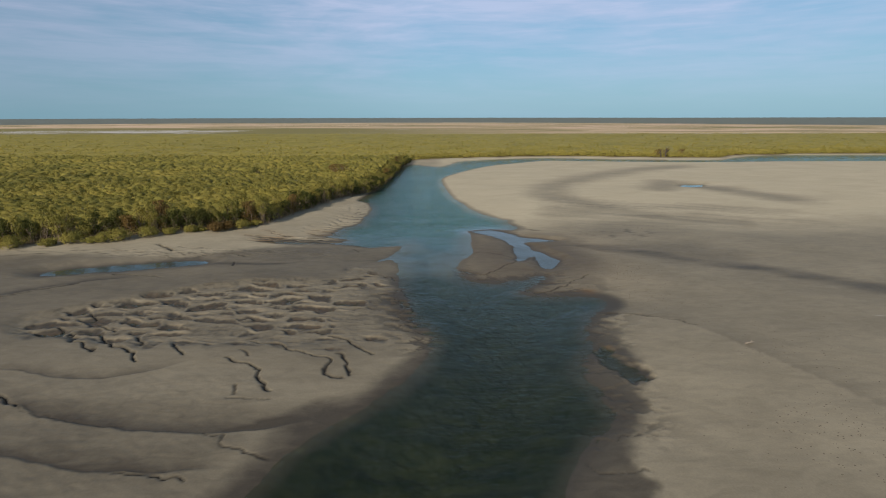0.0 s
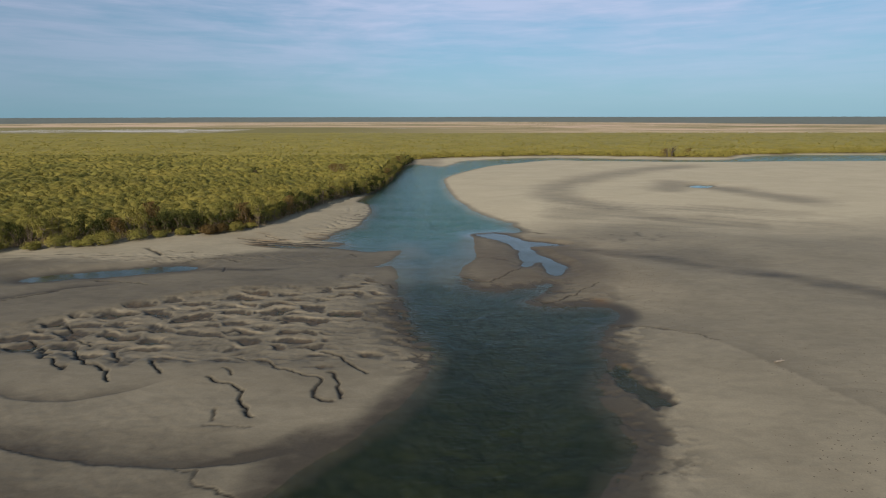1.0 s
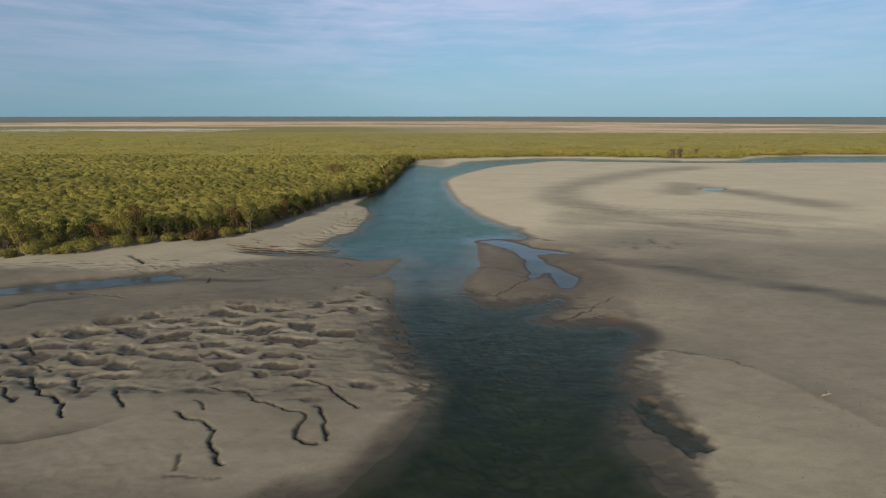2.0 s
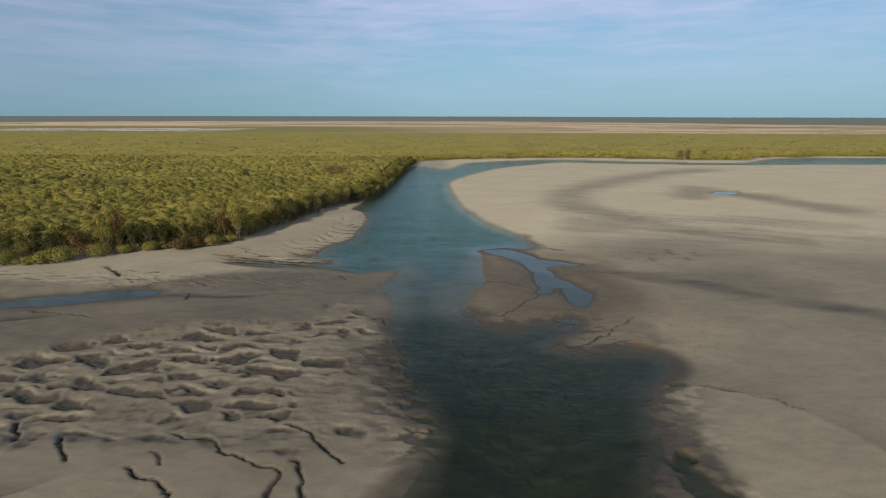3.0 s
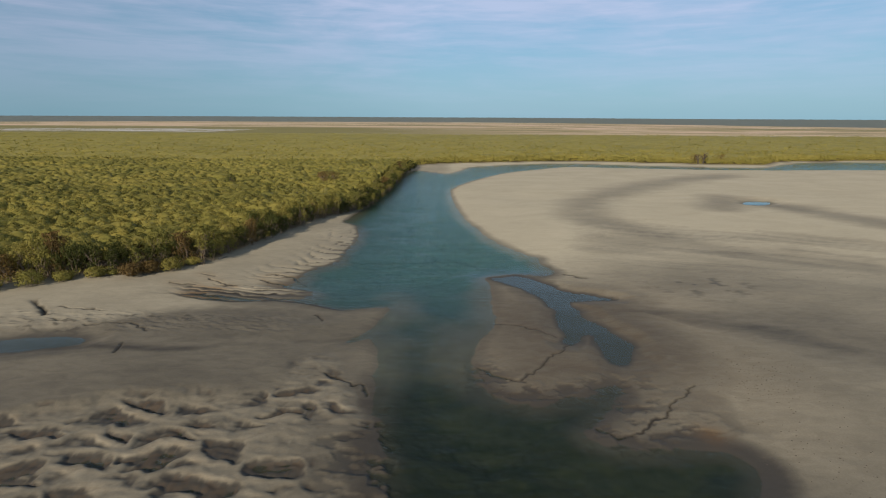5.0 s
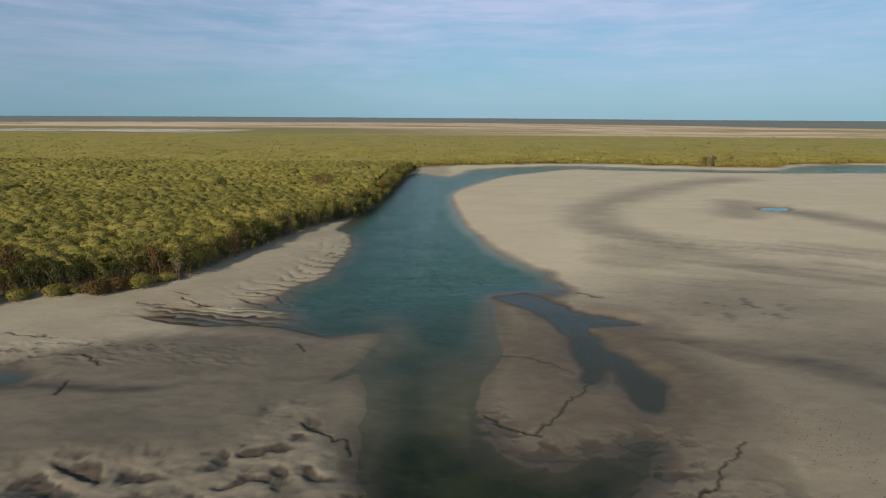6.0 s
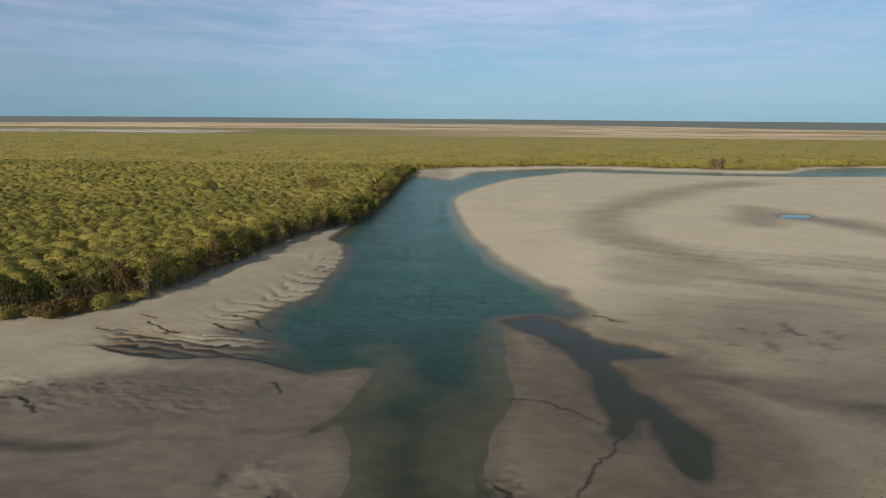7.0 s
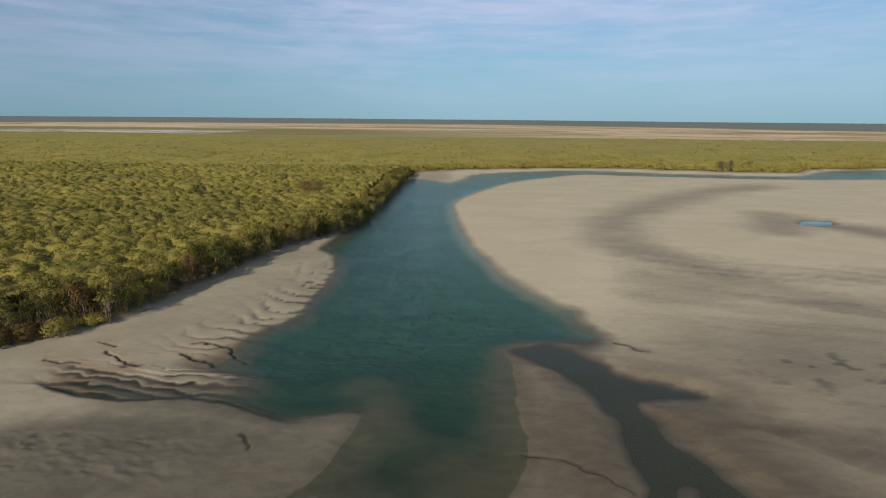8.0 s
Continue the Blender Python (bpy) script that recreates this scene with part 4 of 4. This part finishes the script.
def stand_height(x, y):
    """How tall the mangroves grow: tall on the bank, low scrub inland."""
    return (2.8 + 0.8 * np.exp(-np.maximum(veg_depth(x, y), 0) / 30)) * (1 - 0.55 * smooth(450, 800, y)) * (0.86 + 0.28 * fbm(x / 14, y / 14, 101, 2))


def build_canopy():
    """Closed crowns behind the bank, too many to count."""
    x, y = scatter(-330, 60, 60, 345, 2.45)
    d = veg_depth(x, y)
    sees = (x > -30 - 1.05 * (y - 20)) & (d > 5.4)
    gap = fbm(x / 9, y / 9, 105, 2) > 0.2
    keep = sees & gap
    x, y = x[keep], y[keep]
    h = stand_height(x, y) + 0.9
    pieces = []
    crowns = []
    for cx, cy, ch in zip(x, y, h):
        away = math.hypot(cx, cy - 60)
        count = int(np.clip(15000 / away, 26, 170))
        r = rng.uniform(0.95, 2.0)
        cz = ch - 0.55 * r + rng.uniform(-0.5, 0.6)
        crowns.append((cx, cy, cz, r))
        c, n = crown_points((cx, cy, cz), (r, r, r * 0.66), count, -0.1, 5)
        pieces.append(leaf_quads(c, n, rng.uniform(0.075, 0.15, len(c)) * (1 + away / 190)))
    ob = new("mangrove_canopy", leaf_mesh("mangrove_canopy", pieces, LEAF))
    tagged(ob, "dense olive green mangrove crowns behind the creek", "mangroves", kind="stuff")
    # farther crowns
    pieces = []
    for y0, y1, step, count, size in ((330, 470, 3.7, 12, 0.40), (470, 900, 8.0, 9, 0.62)):
        x, y = scatter(-900, 1000, y0, y1, step)
        d = veg_depth(x, y)
        thins = smooth(600, 900, y + 120 * (fbm(x / 120, y / 60, 111, 3) - 0.5))
        sees = (np.abs(x) < 0.98 * y + 60) & (d > 0.5) & ((y > 340) | (x > -40)) & (rng.uniform(0, 1, x.shape) > thins)
        x, y = x[sees], y[sees]
        for cx, cy, ch in zip(x, y, stand_height(x, y) + 0.4):
            r = rng.uniform(1.2, 2.6) * (step / 5) ** 0.5
            c, n = crown_points((cx, cy, ch * rng.uniform(0.75, 1.15) - 0.2 * r), (r, r, r * 0.55), count, 0.0, 3)
            pieces.append(leaf_quads(c, n, rng.uniform(0.8, 1.5, len(c)) * size))
    # the lit front of the far bank, leafy down to the ground
    for row, off in enumerate((0.8, 2.4, 4.4)):
        for p, n in along(TREELINE, 2.2):
            if p[1] < 318 or p[0] > 560:
                continue
            cx, cy = p + n * (off + rng.uniform(-0.7, 0.7))
            r = rng.uniform(1.1, 1.9)
            c, d = crown_points((cx, cy, 1.2 + 0.9 * row + rng.uniform(-0.3, 0.9)), (r, r, r * 1.1), 80, -0.8, 5)
            pieces.append(leaf_quads(c, d, rng.uniform(0.18, 0.36, len(c))))
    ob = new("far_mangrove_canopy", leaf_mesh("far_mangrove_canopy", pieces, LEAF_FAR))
    tagged(ob, "far low olive mangrove scrub across the plain", "mangroves", kind="stuff")
    return crowns


def build_understorey(crowns):
    """The closed leaf layer: domes under the crowns' sprays, low scrub farther off."""
    step = 0.8
    xs, ys = np.arange(-330, 62, step), np.arange(60, 352, step)
    x, y, faces = sheet_grid(xs, ys)
    d = veg_depth(x, y)
    top = (1.1 + 1.3 * fbm(x / 3.0, y / 3.0, 121, 3)).reshape(len(ys), len(xs))
    for cx, cy, cz, r in crowns:
        i, j, n = int((cx - xs[0]) / step), int((cy - ys[0]) / step), int(r / step) + 2
        i0, i1, j0, j1 = max(i - n, 0), min(i + n + 2, len(xs)), max(j - n, 0), min(j + n + 2, len(ys))
        if i1 <= i0 or j1 <= j0:
            continue
        q = ((xs[i0:i1][None] - cx) ** 2 + (ys[j0:j1][:, None] - cy) ** 2) / (r * r)
        dome = np.where(q < 1, cz - 0.46 + 0.40 * smooth(150, 300, cy) + 0.66 * r * np.sqrt(np.maximum(1 - q, 0)), 0)
        top[j0:j1, i0:i1] = np.maximum(top[j0:j1, i0:i1], dome)
    top = top.ravel() + 0.9 * (fbm(x / 1.1, y / 1.1, 127, 2) - 0.5)
    seen = (x > -40 - 1.05 * (y - 20)) & (d > 5.0)
    use = seen[faces].all(1)
    near = new("mangrove_understorey", mesh_of("mangrove_understorey", np.stack([x, y, top], 1), faces[use], LEAF, True))
    tagged(near, "closed olive leaf layer of the mangrove crowns", "mangroves", kind="stuff")
    xs, ys = np.arange(-1000, 1000, 3.6), np.concatenate([np.arange(342, 400, 2.2), spread(400, 2.2, 1.02, 960)])
    x, y, faces = sheet_grid(xs, ys)
    d = veg_depth(x, y)
    top = stand_height(x, y) * 0.65 + (fbm(x / 5.5, y / 5.5, 121, 3, 0.6) - 0.5) * 3.0 + 1.5
    fade = smooth(780, 920, y + 60 * (fbm(x / 260, y / 160, 15, 4) - 0.5))
    top = top * (1 - fade) + 0.8 * fade
    top = 1.0 + (top - 1.0) * smooth(0.5, 5.0, d)
    use = (d > 0.6)[faces].all(1)
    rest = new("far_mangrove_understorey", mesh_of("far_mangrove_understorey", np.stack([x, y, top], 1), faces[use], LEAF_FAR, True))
    tagged(rest, "closed olive layer of far mangrove scrub", "mangroves", kind="stuff")


def build_far_woods():
    """Dark woodland on the rise at the horizon."""
    a = rng.uniform(-0.95, 0.95, 11000)
    r = rng.uniform(2000, 4150, 11000)
    x, y = np.sin(a) * r, np.cos(a) * r
    z, cover, _ = terrain(x, y)
    keep = cover["woods"] > 0.6
    x, y, z = x[keep], y[keep], z[keep]
    pieces = []
    for cx, cy, cz in zip(x, y, z):
        s = rng.uniform(4, 8)
        c, n = crown_points((cx, cy, cz + rng.uniform(0.0, 0.6)), (s, s, 1.0), 5, 0.6, 3)
        pieces.append(leaf_quads(c, 0.3 * n + (0, -1.5, 7.0), rng.uniform(2.4, 4.2, len(c))))
    ob = new("far_woods", leaf_mesh("far_woods", pieces, WOODS_HAZE))
    tagged(ob, "dark grey green woodland along the far horizon, haze in its colour", "woods", kind="stuff")


build_edge_trees()
build_bushes()
build_stems()
build_understorey(build_canopy())
build_far_woods()


# ---- small things ----
def single(name, parts, label, category, place, turn=0.0):
    """A thing of tapered limbs, each a part of its own, with its foot on the ground."""
    top = new(name)
    for part_name, (v, f), mat in parts:
        ob = new(part_name, mesh_of(part_name, v, f, mat, True))
        ob.parent = top
    x, y = place
    top.matrix_basis = pose(x, y, ground_z(x, y), 0, 0, turn)
    return tagged(top, label, category)


def driftwood(place, length, thick, turn):
    bend = rng.normal(0, 0.06 * length, 5)
    way = [(length * (k / 4 - 0.5), bend[k], thick * 0.8 + 0.03 * k) for k in range(5)]
    fork = [way[3], (way[3][0] + 0.12 * length, way[3][1] + 0.2 * length, thick + 0.18 * length)]
    single("driftwood", [("log", tube(way, [thick, thick * 1.05, thick * 0.9, thick * 0.7, thick * 0.35], 8), DRIFT),
                         ("branch", tube([fork[0], fork[1]], [thick * 0.5, thick * 0.2], 6), DRIFT)],
           "weathered grey driftwood log lying on the sand", "driftwood", place, turn)


def dead_tree(place, height, turn, label, mat, stout=1.0):
    parts = [("trunk", tube([(0, 0, -0.2), (0.15, 0.1, height * 0.35), (0.5, 0.0, height * 0.7), (0.6, 0.2, height)],
                            [0.20 * stout, 0.16 * stout, 0.10 * stout, 0.03 * stout], 7), mat)]
    for k in range(7):
        a, low = rng.uniform(0, 2 * np.pi), rng.uniform(0.25, 0.7) * height
        out = rng.uniform(0.25, 0.45) * height
        start = np.array([0.3, 0.05, low])
        end = start + [np.cos(a) * out, np.sin(a) * out, rng.uniform(0.15, 0.45) * height]
        mid = (start + end) / 2 + rng.normal(0, 0.15, 3)
        parts.append(("limb", tube([start, mid, end], [0.09 * stout, 0.06 * stout, 0.02 * stout], 5), mat))
    single("dead_tree", parts, label, "tree", place, turn)


def build_small():
    for place, length, thick, turn in (((40.4, 61.0), 1.3, 0.12, 8), ((-63, 127.2), 3.4, 0.09, 35), ((-66.2, 125.6), 2.8, 0.07, -20),
                                       ((-58.6, 129.4), 2.2, 0.07, 60), ((-47.6, 138.8), 2.6, 0.10, 50), ((-45.3, 150.6), 2.0, 0.08, 70)):
        driftwood(place, length, thick, turn)
    dead_tree((163, 362.5), 8.0, 20, "bare dark dead tree leaning over the far bank", DARKWOOD, 2.4)
    dead_tree((160, 363), 6.0, 150, "bare dark dead tree leaning over the far bank", DARKWOOD, 2.4)
    dead_tree((-70.5, 129.4), 3.8, 210, "bare pale dead tree among green mangroves", BARK)
    dead_tree((-41.2, 171.5), 4.6, 300, "bare pale dead tree among green mangroves", BARK)
    # taller crowns that stand out of the canopy
    dark = mangrove_tree(5.4, 3.6, 1500, LEAF_DARK_AND_SHADE, 5, "tall dark green mangrove crown above the canopy", -0.4)
    dark.matrix_basis = pose(-88, 236, 1.6)
    red = mangrove_tree(5.6, 3.6, 1500, LEAF_RED, 5, "tall rust brown mangrove crown above the canopy", -0.4)
    red.matrix_basis = pose(-52.5, 243, 1.5)
    copy_thing(red, pose(-49, 246, 1.5, 0, 0, 80))
    copy_thing(red, pose(-55, 248, 1.4, 0, 0, 190))
    for place in ((158.5, 365.5), (164.5, 366), (176, 366.5)):
        copy_thing(red, pose(*place, ground_z(*place), 0, 0, 40 * place[0]))
    # crumbs of mud and weed on the eastern sand
    spots = []
    for cx, cy, sx, sy, n in ((36, 93, 6, 6, 260), (38, 42, 9, 6, 240), (44, 58, 8, 10, 120), (60, 132, 14, 8, 160), (34, 78, 7, 7, 90), (8, 90, 3, 3, 60)):
        spots += [(cx + a * sx, cy + b * sy) for a, b in rng.normal(0, 0.6, (n, 2))]
    pts = np.array(spots)
    z = terrain(pts[:, 0], pts[:, 1])[0]
    pts, z = pts[z > 0.1], z[z > 0.1]
    pieces = []
    for (x, y), h in zip(pts, z):
        r = rng.uniform(0.05, 0.12)
        ring = [(x + r * math.cos(a) * rng.uniform(0.7, 1.3), y + 0.7 * r * math.sin(a) * rng.uniform(0.7, 1.3), h - 0.02) for a in np.arange(6) * math.pi / 3]
        mid = [(x + 0.5 * (px - x), y + 0.5 * (py - y), h + r * rng.uniform(0.2, 0.4)) for px, py, _ in ring]
        v = np.array(ring + mid + [(x, y, h + r * 0.42)] * 6)
        f = np.array([(k, (k + 1) % 6, 6 + (k + 1) % 6, 6 + k) for k in range(6)] + [(6 + k, 6 + (k + 1) % 6, 12 + (k + 1) % 6, 12 + k) for k in range(6)])
        pieces.append((v, f))
    v, f = joined(pieces)
    ob = new("mud_crumbs", mesh_of("mud_crumbs", v, f, CRUMB, True))
    tagged(ob, "small crumbs of grey brown mud on sand", "mud", kind="stuff")


def crumb_material():
    m, t, b, pos = material("mud_crumb")
    t.links.new(mixc(t, noisy(t, pos, 3.0, 3.0), (0.06, 0.05, 0.038), (0.12, 0.10, 0.075)), b.inputs["Base Color"])
    b.inputs["Roughness"].default_value = 0.9
    return m


CRUMB = crumb_material()
build_small()
